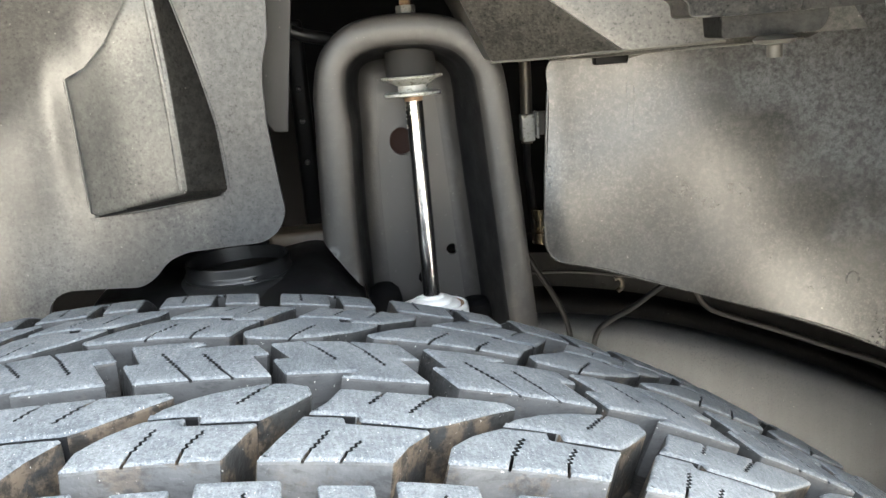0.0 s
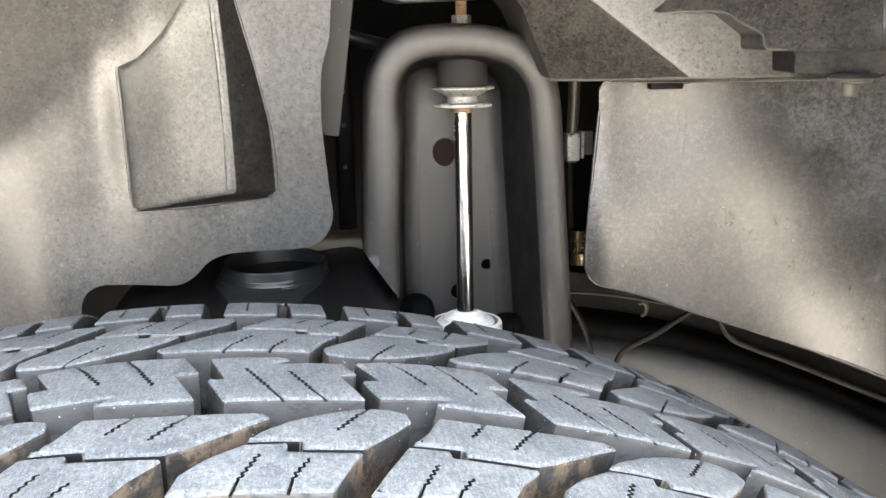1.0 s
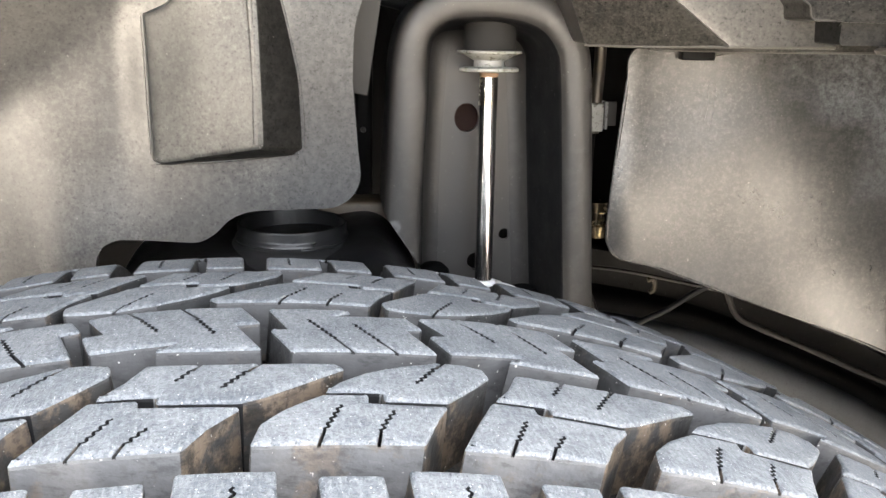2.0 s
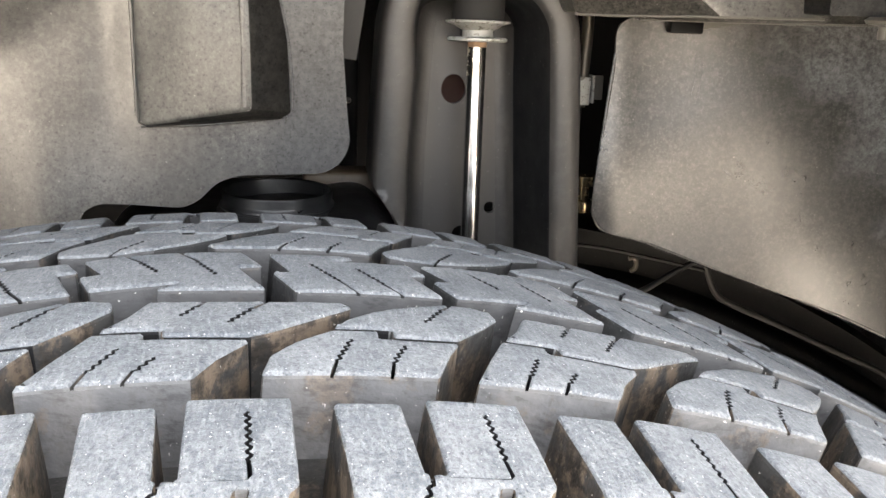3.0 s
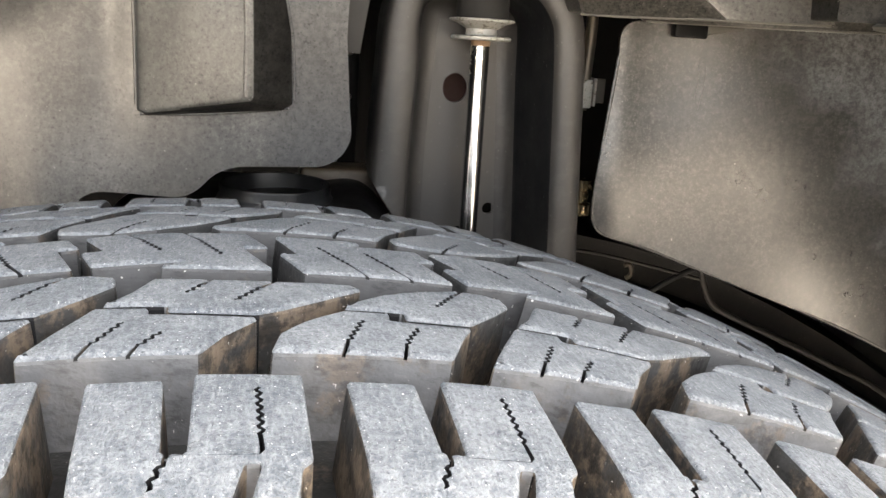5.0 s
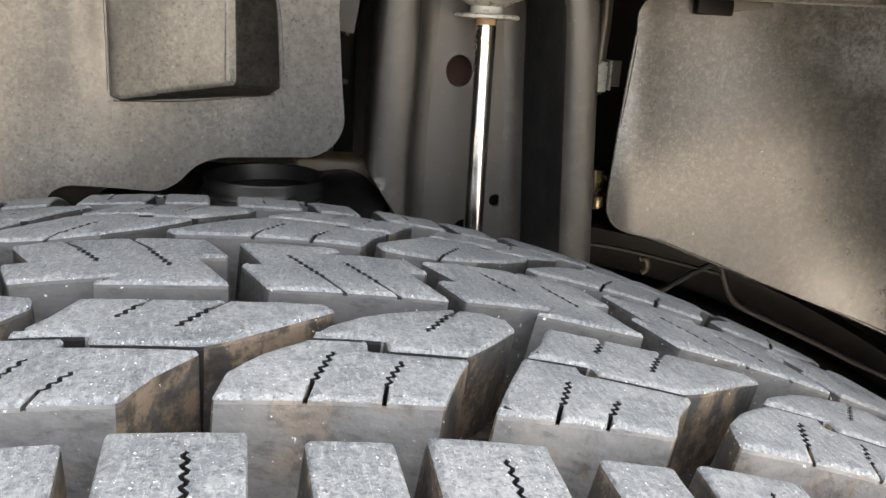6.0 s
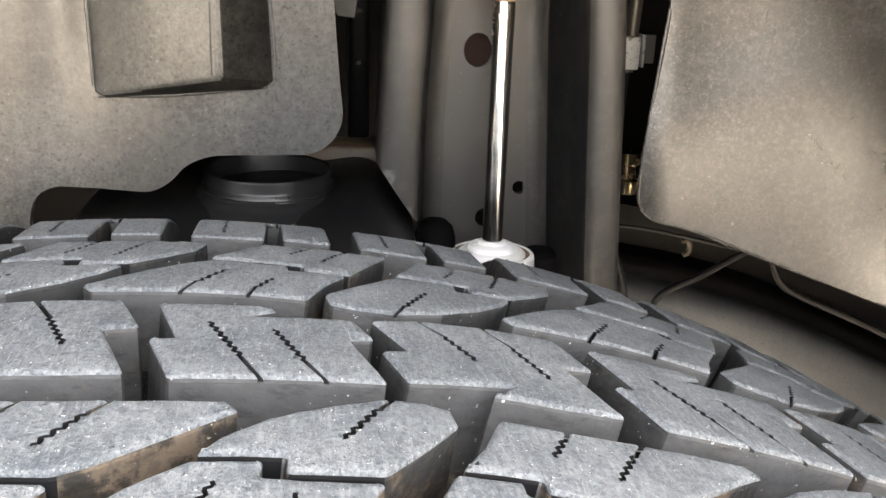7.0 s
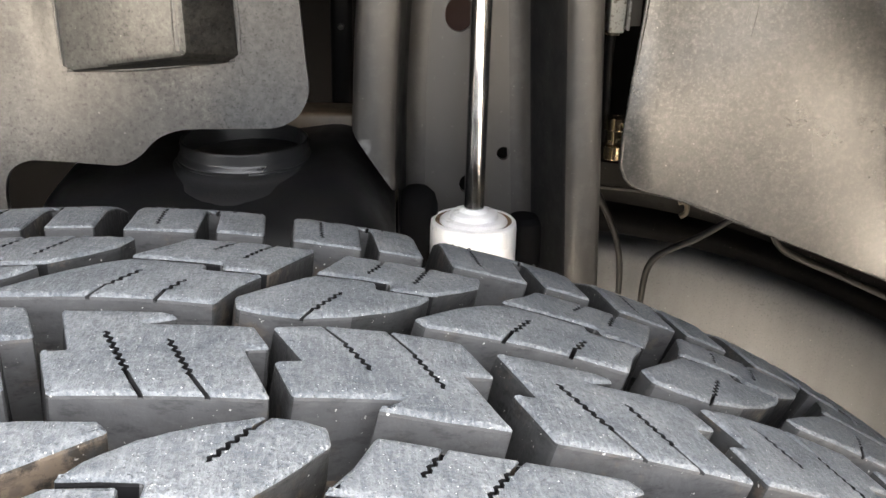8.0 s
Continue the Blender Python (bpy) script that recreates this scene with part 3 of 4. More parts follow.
BACK_B = [(27.3, -31.3), (40.0, -30.6), (39.8, -34.8), (53.8, -34.3), (61.7, -25.4), (66.6, -19.1), (66, -14.6), (62.2, -13.2), (56.3, -12.9), (45.9, -16.4), (36.9, -21), (30.3, -26.5)]
BACK_B_SIPES = [zigzag([(56.3, -12.9), (47.8, -26.2)], 0.25)]
MIDDLE_A = [(20.7, -9.2), (56.3, -7.3), (50.6, 8.8), (55.3, 9.9), (51.8, 18), (31.3, 16.4), (37.4, 19.8), (34.4, 21.8), (15.4, 21.2), (20.4, 5.4), (15.8, 5.0)]
MIDDLE_A_SIPES = [zigzag([(35.3, -8.4), (32.1, -2.4), (25.2, 12.5)], 0.32), zigzag([(46, -7.8), (42.2, -1.5), (36.7, 10.6)], 0.32)]
MIDDLE_B = [(59.9, -6), (79.6, -3), (74.5, -7.4), (86.7, -8.2), (99, -8), (92.5, 9.0), (98.6, 10.2), (93.7, 22.5), (78.6, 22.7), (65.3, 21.4), (55.3, 18.8), (61.4, 6.4), (56.2, 5.2)]
MIDDLE_B_SIPES = [zigzag([(65.3, 21.4), (69.3, 14), (74.2, 4.9)], 0.4), zigzag([(78.5, 22.7), (81.6, 15.9), (87.8, 1.9)], 0.42)]
PITCH_MM = 2 * math.pi * 420 / (2 * PAIRS_ROUND)
KINDS = []  # outline, sipes, the block that it parts from, and the sipes' width, for one pair of pitches
for k in (0, 1):
    KINDS.append(([(u + k * PITCH_MM, v) for u, v in SHOULDER], [[(u + k * PITCH_MM, v) for u, v in s] for s in SHOULDER_SIPES], None, 0.72))
KINDS += [(FRONT_A, FRONT_A_SIPES, BACK_A, 0.72), (BACK_A, BACK_A_SIPES, FRONT_A, 0.85), (FRONT_B, FRONT_B_SIPES, BACK_B, 0.72), (BACK_B, BACK_B_SIPES, FRONT_B, 0.85)]
KINDS += [(MIDDLE_A, MIDDLE_A_SIPES, None, 0.92), (MIDDLE_B, MIDDLE_B_SIPES, None, 0.92)]
KINDS += [(turned(o), [turned(s) for s in ss], turned(p) if p else None, 0.85) for o, ss, p, _ in KINDS[:6]]
KINDS[13] = ([(u - 0.42 * max(0.0, 59 - u), v) for u, v in KINDS[13][0]], *KINDS[13][1:])  # its tip reaches further round

# the casing under the blocks
half = 0.118
prof = []
for v in np.linspace(TREAD_MID - half, TREAD_MID + half, 41):
    prof.append((crown(v) - GROOVE - 0.005, v))
prof = [(0.222, TREAD_MID - 0.098), (0.235, TREAD_MID - 0.112), (0.30, TREAD_MID - 0.137), (0.345, TREAD_MID - 0.136), (0.375, TREAD_MID - 0.127)] + prof
prof += [(0.375, TREAD_MID + 0.127), (0.345, TREAD_MID + 0.136), (0.30, TREAD_MID + 0.137), (0.235, TREAD_MID + 0.112), (0.222, TREAD_MID + 0.098)]
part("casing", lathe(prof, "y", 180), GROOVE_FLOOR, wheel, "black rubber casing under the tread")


# ---- left splash liner ----
def soft_max(a, b, k):
    return 0.5 * (a + b + math.sqrt((a - b) ** 2 + k * k))


def soft_min(a, b, k):
    return -soft_max(-a, -b, k)


def liner_left(x, z):
    """Depth of the liner: it curves out over the wheel above, with gentle waves."""
    line = 0.893 + (min(x, -0.035) + 0.098) * 0.85
    h = 0.95 * soft_max(0.0, z - line, 0.026) / (1 + math.exp((x + 0.010) / 0.006)) - 0.0004
    h += 0.07 * soft_max(0.0, 0.855 - z, 0.02) / (1 + math.exp((x + 0.02) / 0.02))
    h -= 0.0022 * math.exp(-((x + 0.060) / 0.009) ** 2) * (1 / (1 + math.exp(-(z - 0.85) / 0.012)))
    h += 0.0025 * math.exp(-((x + 0.095) / 0.022) ** 2)
    h += 0.0005 * math.sin(x * 60 + z * 25) + 0.0004 * math.sin(z * 80 - x * 20)
    return Vector((x, 0.223 - 0.2 * x - h, z))


edge = [(58, 995), (54, 946), (52, 922), (47, 906), (46.5, 882), (49, 850), (50.5, 836), (46, 827), (38, 822), (-2, 819.5), (-12, 815.5), (-19, 807.5), (-27, 803), (-50, 803.5), (-67, 803.5), (-75, 799), (-77.5, 790), (-76, 760), (-76, 690), (-400, 690), (-380, 850), (-300, 930), (-200, 965), (-100, 985)]
edge = rounded([(a * 0.001, b * 0.001) for a, b in edge], [0, 0.02, 0.01, 0.01, 0.01, 0.01, 0.008, 0.008, 0.006, 0.006, 0.006, 0.006, 0.006, 0.004, 0.006, 0.006, 0.006, 0, 0, 0, 0, 0, 0, 0], 4)
liner = thing("splash_liner", 0, 0, 0, "dusty grey plastic wheel-arch liner with a raised wedge", "wheel liner", "splash liners")
part("panel", relief(resample(edge, 0.003), 0.0032, liner_left, 0.003), WORN_LINER, liner)
# the raised wedge: its foot on the panel and its upper edge, corner by corner
FOOT = [(-0.0475, 0.910), (-0.0472, 0.8426), (-0.0425, 0.8405), (0.0190, 0.8468), (0.0235, 0.8499), (0.0222, 0.882), (0.0168, 0.909), (0.0075, 0.946), (-0.001, 0.985), (-0.0065, 0.951), (-0.0245, 0.926), (-0.0370, 0.9145)]
CREST = [(-0.0460, 0.9085), (-0.0458, 0.8430), (-0.0425, 0.8417), (0.0050, 0.8510), (0.0066, 0.8530), (0.0062, 0.882), (0.0055, 0.909), (0.0035, 0.945), (-0.002, 0.983), (-0.0055, 0.950), (-0.0235, 0.925), (-0.0362, 0.9135)]


def wedge_at(p, lift):
    x, z = p
    top = 0.0026 + (x + 0.046) * 0.255
    q = liner_left(x, min(z, 0.935))
    return Vector((x, q.y - top * lift + (0.0015 if lift == 0 else 0), z))


foot, crest = [], []
n = len(FOOT)
for i in range(n):
    for k in range(6):
        t = k / 6
        foot.append(tuple(Vector(FOOT[i]).lerp(Vector(FOOT[(i + 1) % n]), t)))
        crest.append(tuple(Vector(CREST[i]).lerp(Vector(CREST[(i + 1) % n]), t)))
inner = inset(crest, 0.0025)
bm = bmesh.new()
co, faces, loops = fill(inner, 0.004)
vs = [bm.verts.new(wedge_at(c, 1.0)) for c in co]
for f in faces:
    bm.faces.new([vs[i] for i in f])
rings = [[vs[i] for i in loops[0]]]
for pts, lift in ((inset(crest, 0.0016), 0.988), (inset(crest, 0.0007), 0.955), (crest, 0.90), ([tuple(Vector(a).lerp(Vector(b), 0.92)) for a, b in zip(crest, foot)], 0.12), (foot, 0.0)):
    rings.append([bm.verts.new(wedge_at(p, lift)) for p in pts])
for a, b in zip(rings, rings[1:]):
    for i in range(len(a)):
        j = (i + 1) % len(a)
        bm.faces.new((a[i], b[i], b[j], a[j]))
bmesh.ops.recalc_face_normals(bm, faces=bm.faces)
for f in bm.faces:  # shade on the steep side and underside put into a black, dirt-speckled material
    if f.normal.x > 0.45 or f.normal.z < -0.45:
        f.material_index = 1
part("raised_wedge", smooth(bm, 44), [WEDGE_FACE, SHADE_BLACK], liner)
# beads along the wedge's foot, and a moulded rib along its crest
for line in ([(0.0237, 0.8515), (0.0236, 0.866), (0.0218, 0.884), (0.0165, 0.909), (0.0075, 0.945)], [(-0.0455, 0.8409), (-0.020, 0.8425), (0.0, 0.8448), (0.0215, 0.8480)], [(-0.0478, 0.909), (-0.0476, 0.875), (-0.0474, 0.845)]):
    part("bead", tube([liner_left(x, z) + Vector((0, 0.0003, 0)) for x, z in line], 0.0009), WORN_LINER, liner)
part("rib", tube([(0.0028, wedge_at((0.0028, 0.8535), 1.0).y + 0.0012, 0.8535), (0.0022, wedge_at((0.0022, 0.90), 1.0).y + 0.0012, 0.90), (-0.001, wedge_at((-0.001, 0.96), 1.0).y + 0.0012, 0.96)], 0.0017), WORN_LINER, liner)


# ---- right splash liner ----
def liner_right(x, z):
    h = 0.0007 * math.exp(-((x - 0.203) / 0.010) ** 2)
    h += 0.055 * (0.845 - z) - 0.03 * soft_max(0.0, x - 0.215, 0.01) + 0.0030 * math.exp(-((x - 0.188) / 0.032) ** 2)
    h += 0.0006 * math.sin(x * 55 + z * 20) + 0.0005 * math.sin(z * 70 - x * 25)
    return Vector((x, 0.335 - 0.25 * x - h, z))


edge = [(204, 896), (200.5, 890), (201, 875), (197, 836), (194, 797), (195, 785), (202, 777.5), (224, 772), (257, 761), (325, 739), (375, 719), (490, 665), (530, 800), (530, 960), (420, 1040), (216, 1040), (214, 899)]
edge = rounded([(a * 0.001, b * 0.001) for a, b in edge], [0.004, 0.003, 0.01, 0.02, 0.01, 0.006, 0.006, 0.01, 0.02, 0.02, 0.02, 0, 0, 0, 0, 0, 0], 4)
liner = thing("splash_liner", 0, 0, 0, "dusty grey plastic liner panel with mottled stains", "wheel liner", "splash liners")
part("panel", relief(resample(edge, 0.003), 0.003, liner_right, 0.003), LINER, liner)
lip_line = [(0.2012, 0.878), (0.1972, 0.836), (0.1943, 0.797), (0.1953, 0.7855), (0.202, 0.778), (0.224, 0.7723), (0.257, 0.7612), (0.325, 0.7392), (0.375, 0.7192), (0.46, 0.679)]
part("edge_lip", tube([liner_right(x, z) + Vector((0, 0.0009, 0)) for x, z in lip_line], 0.0011), LINER, liner, "thin rolled edge")
for line in ([(0.2456, 0.8813), (0.2446, 0.8747), (0.2458, 0.8667), (0.2444, 0.8571)], [(0.2491, 0.8776), (0.2492, 0.8664), (0.2470, 0.8521)]):
    part("scratch", tube([liner_right(x, z) + Vector((0, 0.0001, 0)) for x, z in line], 0.00016, 4, 6), WORN_LINER, liner, "hairline scratch")
mark = [(0.365 + 0.0034 * math.cos(radians(a)), 0.758 + 0.0042 * math.sin(radians(a))) for a in range(-40, 260, 30)]
part("moulded_mark", tube([liner_right(x, z) + Vector((0, 0.0003, 0)) for x, z in mark], 0.0006, 4, 8), LINER, liner)

# ---- plate behind the left liner ----
bm = relief(resample([(0.048, 0.874), (0.0545, 0.8732), (0.0655, 0.95), (0.072, 1.06), (0.03, 1.06), (0.03, 0.9)], 0.004), 0.006, lambda x, z: Vector((x, 0.24, z)), 0.006)
tagged(part("mounting_plate", bm, GREY_STEEL), "flat grey metal plate behind the liner edge", "metal plate")

# ---- shock tower ----
tower = thing("shock_tower", 0.125, 0.30, 0.70, "black pressed-steel shock tower with a rolled rim", "shock mount")
path = [(0.0652, 0.690), (0.0652, 0.757), (0.0652, 0.776), (0.0652, 0.788), (0.0652, 0.803), (0.0652, 0.815), (0.066, 0.84), (0.0675, 0.868), (0.069, 0.892), (0.0745, 0.910), (0.087, 0.922), (0.104, 0.927), (0.130, 0.927), (0.150, 0.922), (0.163, 0.9125), (0.1715, 0.899), (0.1745, 0.885), (0.1765, 0.86), (0.180, 0.805), (0.184, 0.745), (0.187, 0.690)]
path = [(p.x, p.y) for p in curve_points([(a, b, 0) for a, b in path], 5)]
SECTION = [(0.0, 0.300), (0.0, 0.268), (0.0008, 0.2636), (0.003, 0.2618), (0.0075, 0.2612), (0.0132, 0.2615), (0.0152, 0.2630), (0.0165, 0.2662), (0.0175, 0.2715), (0.0196, 0.285), (0.0212, 0.298), (0.0226, 0.3063), (0.0245, 0.3115), (0.0272, 0.3150), (0.0300, 0.3171), (0.0335, 0.31775), (0.0375, 0.3179)]
bm = bmesh.new()
rows = []
for i, p in enumerate(path):
    a, c = Vector(path[max(i - 1, 0)]), Vector(path[min(i + 1, len(path) - 1)])
    d = (c - a).normalized()
    inward = Vector((d.y, -d.x))
    trim = max(0.0, 0.8075 - p[1]) * 0.68 if i < len(path) / 2 else 0.0  # the flange is cut off aslant below
    trim = min(trim, 0.0215)
    side = min(1.0, max(0.0, (0.905 - p[1]) / 0.04))
    wide = [0, 0.003, 0.0170, 0.0242, 0.0375] if i < len(path) / 2 else [0, 0.003, 0.0124, 0.0246, 0.0375]  # the flange is wider on one side
    offs = [o + side * (float(np.interp(o, [0, 0.003, 0.0132, 0.0226, 0.0375], wide)) - o) for o, _ in SECTION]
    deps = [y for _, y in SECTION]
    cut_y = float(np.interp(trim, offs[1:], deps[1:]))
    rows.append([bm.verts.new((p[0] + inward.x * max(o, trim) - 0.125, (y if o >= trim and trim < 1e-4 or o > trim else cut_y + 0.012 * (k == 0)) - 0.30, p[1] + inward.y * max(o, trim) - 0.70)) for k, (o, y) in enumerate(zip(offs, deps))])
for a, b in zip(rows, rows[1:]):
    for k in range(len(SECTION) - 1):
        f = bm.faces.new((a[k], a[k + 1], b[k + 1], b[k]))
        f.material_index = 0.0164 < SECTION[k][0] < 0.0245  # shade on the steep walls put into a blacker paint
back = [r[-1].co + (r[-2].co - r[-1].co).normalized() * 0.0015 for r in rows]
back = [(p.x + 0.125, p.z + 0.70) for p in back]
bmesh.ops.recalc_face_normals(bm, faces=bm.faces)
part("rim", smooth(bm, 60), [STEEL, SHADE_STEEL], tower)


def ring_at(x, z, r, n=20, sx=1.0):
    return [(x + sx * r * math.cos(2 * math.pi * i / n), z + r * math.sin(2 * math.pi * i / n)) for i in range(n)]


bm = relief(resample(back, 0.006), 0.007, lambda x, z: Vector((x - 0.125, 0.0179 - 0.0012 * math.exp(-((x - 0.125) / 0.016) ** 2), z - 0.70)), 0.003,
            [ring_at(0.1165, 0.853, 0.0085, 22, 0.85), ring_at(0.1418, 0.7825, 0.0036, 16), ring_at(0.1246, 0.766, 0.0054, 18)])
part("back_panel", bm, PANEL_STEEL, tower)
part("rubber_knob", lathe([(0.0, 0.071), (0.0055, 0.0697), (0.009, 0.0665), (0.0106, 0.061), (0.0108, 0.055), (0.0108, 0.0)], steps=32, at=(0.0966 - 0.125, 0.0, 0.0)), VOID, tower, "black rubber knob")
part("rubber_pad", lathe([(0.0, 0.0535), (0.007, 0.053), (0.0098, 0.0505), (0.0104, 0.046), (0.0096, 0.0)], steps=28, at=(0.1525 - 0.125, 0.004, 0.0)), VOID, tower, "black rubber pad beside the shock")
# black sheet added so that the holes look dark
part("backing", box(0.098 - 0.125, 0.165 - 0.125, 0.045, 0.049, 0.0, 0.205, 0.001), VOID, tower, "black sheet added to darken the holes")
part("plug", lathe([(0.0, 0.0), (0.0122, 0.0), (0.0126, 0.0006), (0.0126, 0.002), (0.0, 0.002)], "y", 24, (0.1165 - 0.125, 0.036, 0.853 - 0.70)), PLUG, tower, "rust-brown plug seen in the round hole")

# ---- shock absorber ----
SHOCK_LEAN = radians(-2.5)
shock = thing("shock_absorber", 0.1245, 0.2885, 0.757, "white shock absorber with a bright chromed rod and zinc washers", "shock absorber")
shock.rotation_euler = (SHOCK_LEAN, 0, 0)
part("body", lathe([(0.0, -0.16), (0.021, -0.16), (0.0217, -0.155), (0.0217, -0.004), (0.0213, -0.0010), (0.0203, 0.0), (0.0194, -0.0003), (0.0189, -0.0018), (0.0120, -0.0022)]), WHITE, shock, "white painted tube")
part("rust_ring", lathe([(0.0192, -0.0006), (0.0187, -0.0010), (0.0178, -0.0014), (0.0170, -0.0015)]), RUST, shock, "rusty crimped rim")
part("cap", lathe([(0.0172, -0.003), (0.0170, -0.0004), (0.0160, 0.0006), (0.0124, 0.0012), (0.0118, 0.0034), (0.0108, 0.0040), (0.0074, 0.0043), (0.0068, 0.0056), (0.0, 0.0058)]), WHITE, shock)
part("rod", lathe([(0.0, 0.0), (0.0051, 0.0), (0.0051, 0.112), (0.0046, 0.1225), (0.0046, 0.126)]), CHROME, shock, "polished chrome rod")
part("rod_stain", lathe([(0.00512, 0.106), (0.00516, 0.109), (0.00516, 0.1205), (0.0047, 0.1228)]), STAINED, shock, "rod end stained yellow-brown")
part("rod_collar", lathe([(0.00515, 0.1215), (0.0053, 0.1222), (0.0052, 0.1245), (0.0047, 0.1252)]), RUST, shock, "rust-stained collar")
part("washer", lathe([(0.0, 0.1248), (0.0155, 0.1244), (0.0165, 0.1250), (0.0165, 0.1262), (0.0155, 0.1268), (0.0, 0.127)]), ZINC, shock, "lower zinc washer")
part("sleeve", lathe([(0.0, 0.1265), (0.0082, 0.1266), (0.0086, 0.1275), (0.0084, 0.1305), (0.0078, 0.1312), (0.0, 0.1312)]), ZINC, shock)
part("cup_washer", lathe([(0.0, 0.1303), (0.009, 0.1306), (0.0135, 0.1332), (0.0176, 0.1344), (0.0180, 0.1352), (0.0174, 0.1358), (0.0, 0.1362)]), ZINC, shock, "dished zinc washer")
part("bushing", lathe([(0.0, 0.1355), (0.0138, 0.1356), (0.0144, 0.1372), (0.0143, 0.150), (0.0135, 0.1525), (0.0, 0.1525)]), MATT_RUBBER, shock, "dull black rubber bushing")
part("nut", lathe([(0.0, 0.168), (0.0052, 0.168), (0.0056, 0.1688), (0.0056, 0.1742), (0.0051, 0.175), (0.0, 0.175)], steps=6), ZINC, shock, "zinc nut")
part("stud", lathe([(0.0, 0.16), (0.0031, 0.16)] + [(0.0033 if k % 2 else 0.0029, 0.174 + 0.0007 * k) for k in range(14)] + [(0.0, 0.184)], steps=16), RUST, shock, "rusty threaded stud")

# ---- right shield over the liner ----
ORIGIN, ALONG, OUT = Vector((0.169, 0.248, 0.0)), Vector((0.857, -0.515, 0.0)), Vector((-0.515, -0.857, 0.0))


def shield_at(s, h, z):
    p = ORIGIN + ALONG * s + OUT * h - Vector((0.25, 0.2, 0.93))
    return Vector((p.x, p.y, z - 0.93))


def lower_face(s, z):
    dz = z - 0.901
    return shield_at(s, 0.012 + soft_min(0.48 * dz, -0.396 * (s - 0.068), 0.0012), z)


def upper_face(s, z):
    return shield_at(s, 0.024 - 0.45 * (z - 0.92) / (1 + math.exp((s - 0.15) / 0.002)) - 0.33 * soft_max(0.0, s - 0.15, 0.002), z)


def flange_out(s):
    """How far the flange under the shield stands out."""
    return 0.006 - 0.396 * max(0.0, min(s, 0.115) - 0.068)


shield = thing("splash_shield", 0.25, 0.2, 0.93, "dirty dark plastic shield with folded facets", "splash shield")
edge = rounded([(-0.0105, 0.935), (-0.001, 0.8995), (0.02, 0.8997), (0.068, 0.901), (-0.0156, 0.970), (-0.018, 0.945)], [0.002, 0.002, 0, 0, 0, 0.002], 3)
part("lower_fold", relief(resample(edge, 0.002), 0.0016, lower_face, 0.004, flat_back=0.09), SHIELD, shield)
# lit facet, brightened by its paler material; the end facet likewise
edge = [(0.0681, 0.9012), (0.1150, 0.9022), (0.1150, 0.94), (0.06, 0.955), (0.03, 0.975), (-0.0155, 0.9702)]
part("outer_facet", relief(resample(edge, 0.002), 0.0016, lower_face, 0.004, flat_back=0.09), FACET, shield, "paler facet with its light put into the colour")
edge = rounded([(0.018, 0.957), (0.050, 0.9315), (0.083, 0.9305), (0.1015, 0.9205), (0.1035, 0.9145), (0.1065, 0.9137), (0.150, 0.9139), (0.141, 1.03), (0.018, 1.03)], 0.0025, 4)
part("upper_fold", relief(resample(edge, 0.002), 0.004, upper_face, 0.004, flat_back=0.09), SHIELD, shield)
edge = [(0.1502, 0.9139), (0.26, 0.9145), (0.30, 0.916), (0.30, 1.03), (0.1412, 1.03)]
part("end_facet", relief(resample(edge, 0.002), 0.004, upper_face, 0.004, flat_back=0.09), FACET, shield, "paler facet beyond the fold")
# the upper fold's shadow is put into the ledge's black colour
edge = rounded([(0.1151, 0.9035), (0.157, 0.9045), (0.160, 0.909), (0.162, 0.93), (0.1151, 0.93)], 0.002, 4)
part("ledge", relief(resample(edge, 0.002), 0.004, lambda s, z: shield_at(s, 0.016 + 0.02 * (s - 0.1) + 0.12 * (z - 0.905), z), 0.004, flat_back=0.09), SHADE_BLACK, shield)
part("bottom_lip", tube([lower_face(s, z) + Vector((0, 0.001, -0.0006)) for s, z in ((-0.001, 0.8996), (0.02, 0.8998), (0.045, 0.9006), (0.068, 0.9013), (0.114, 0.9022))], 0.0007), GREY_PLASTIC, shield, "thin pale lower edge")
part("fold_edge", tube([upper_face(s, z) + Vector((0, 0.0006, 0.0002)) for s, z in ((0.0195, 0.956), (0.034, 0.9445), (0.050, 0.9318), (0.066, 0.9311), (0.083, 0.9307), (0.092, 0.9258), (0.1012, 0.9208), (0.1036, 0.9148), (0.112, 0.9140), (0.155, 0.9141))], 0.0005), GREY_PLASTIC, shield, "thin pale edge of the fold")
bolt_at = (0.2755 - 0.25, 0.156 - 0.2, 0.902 - 0.93)
part("bolt", lathe([(0.0, -0.0075), (0.0032, -0.0075), (0.0034, -0.0068), (0.0034, -0.002), (0.0085, -0.0012), (0.0095, 0.0004), (0.0075, 0.0018), (0.0, 0.002)], steps=24, at=bolt_at), GREY_PLASTIC, shield, "dusty push-in retainer")
part("under_flange", relief(resample(rounded([(0.028, 0.8978), (0.10, 0.8988), (0.150, 0.9002), (0.156, 0.903), (0.150, 0.905), (0.028, 0.902)], 0.0015, 3), 0.003), 0.004, lambda s, z: shield_at(s, flange_out(s) + 0.5 * (z - 0.9), z), 0.002), SHIELD, shield, "thin flange under the shield")
part("flange_edge", tube([shield_at(s, flange_out(s) + 0.0003, z) for s, z in ((0.030, 0.8978), (0.10, 0.8988), (0.148, 0.9002))], 0.0005), GREY_PLASTIC, shield, "thin pale edge")
part("end_flange", relief(resample(rounded([(0.150, 0.9035), (0.176, 0.9040), (0.170, 0.914), (0.172, 0.925), (0.152, 0.925)], 0.0015, 3), 0.003), 0.004, lambda s, z: shield_at(s, 0.012 + 0.25 * (z - 0.905), z), 0.003), SHIELD, shield)
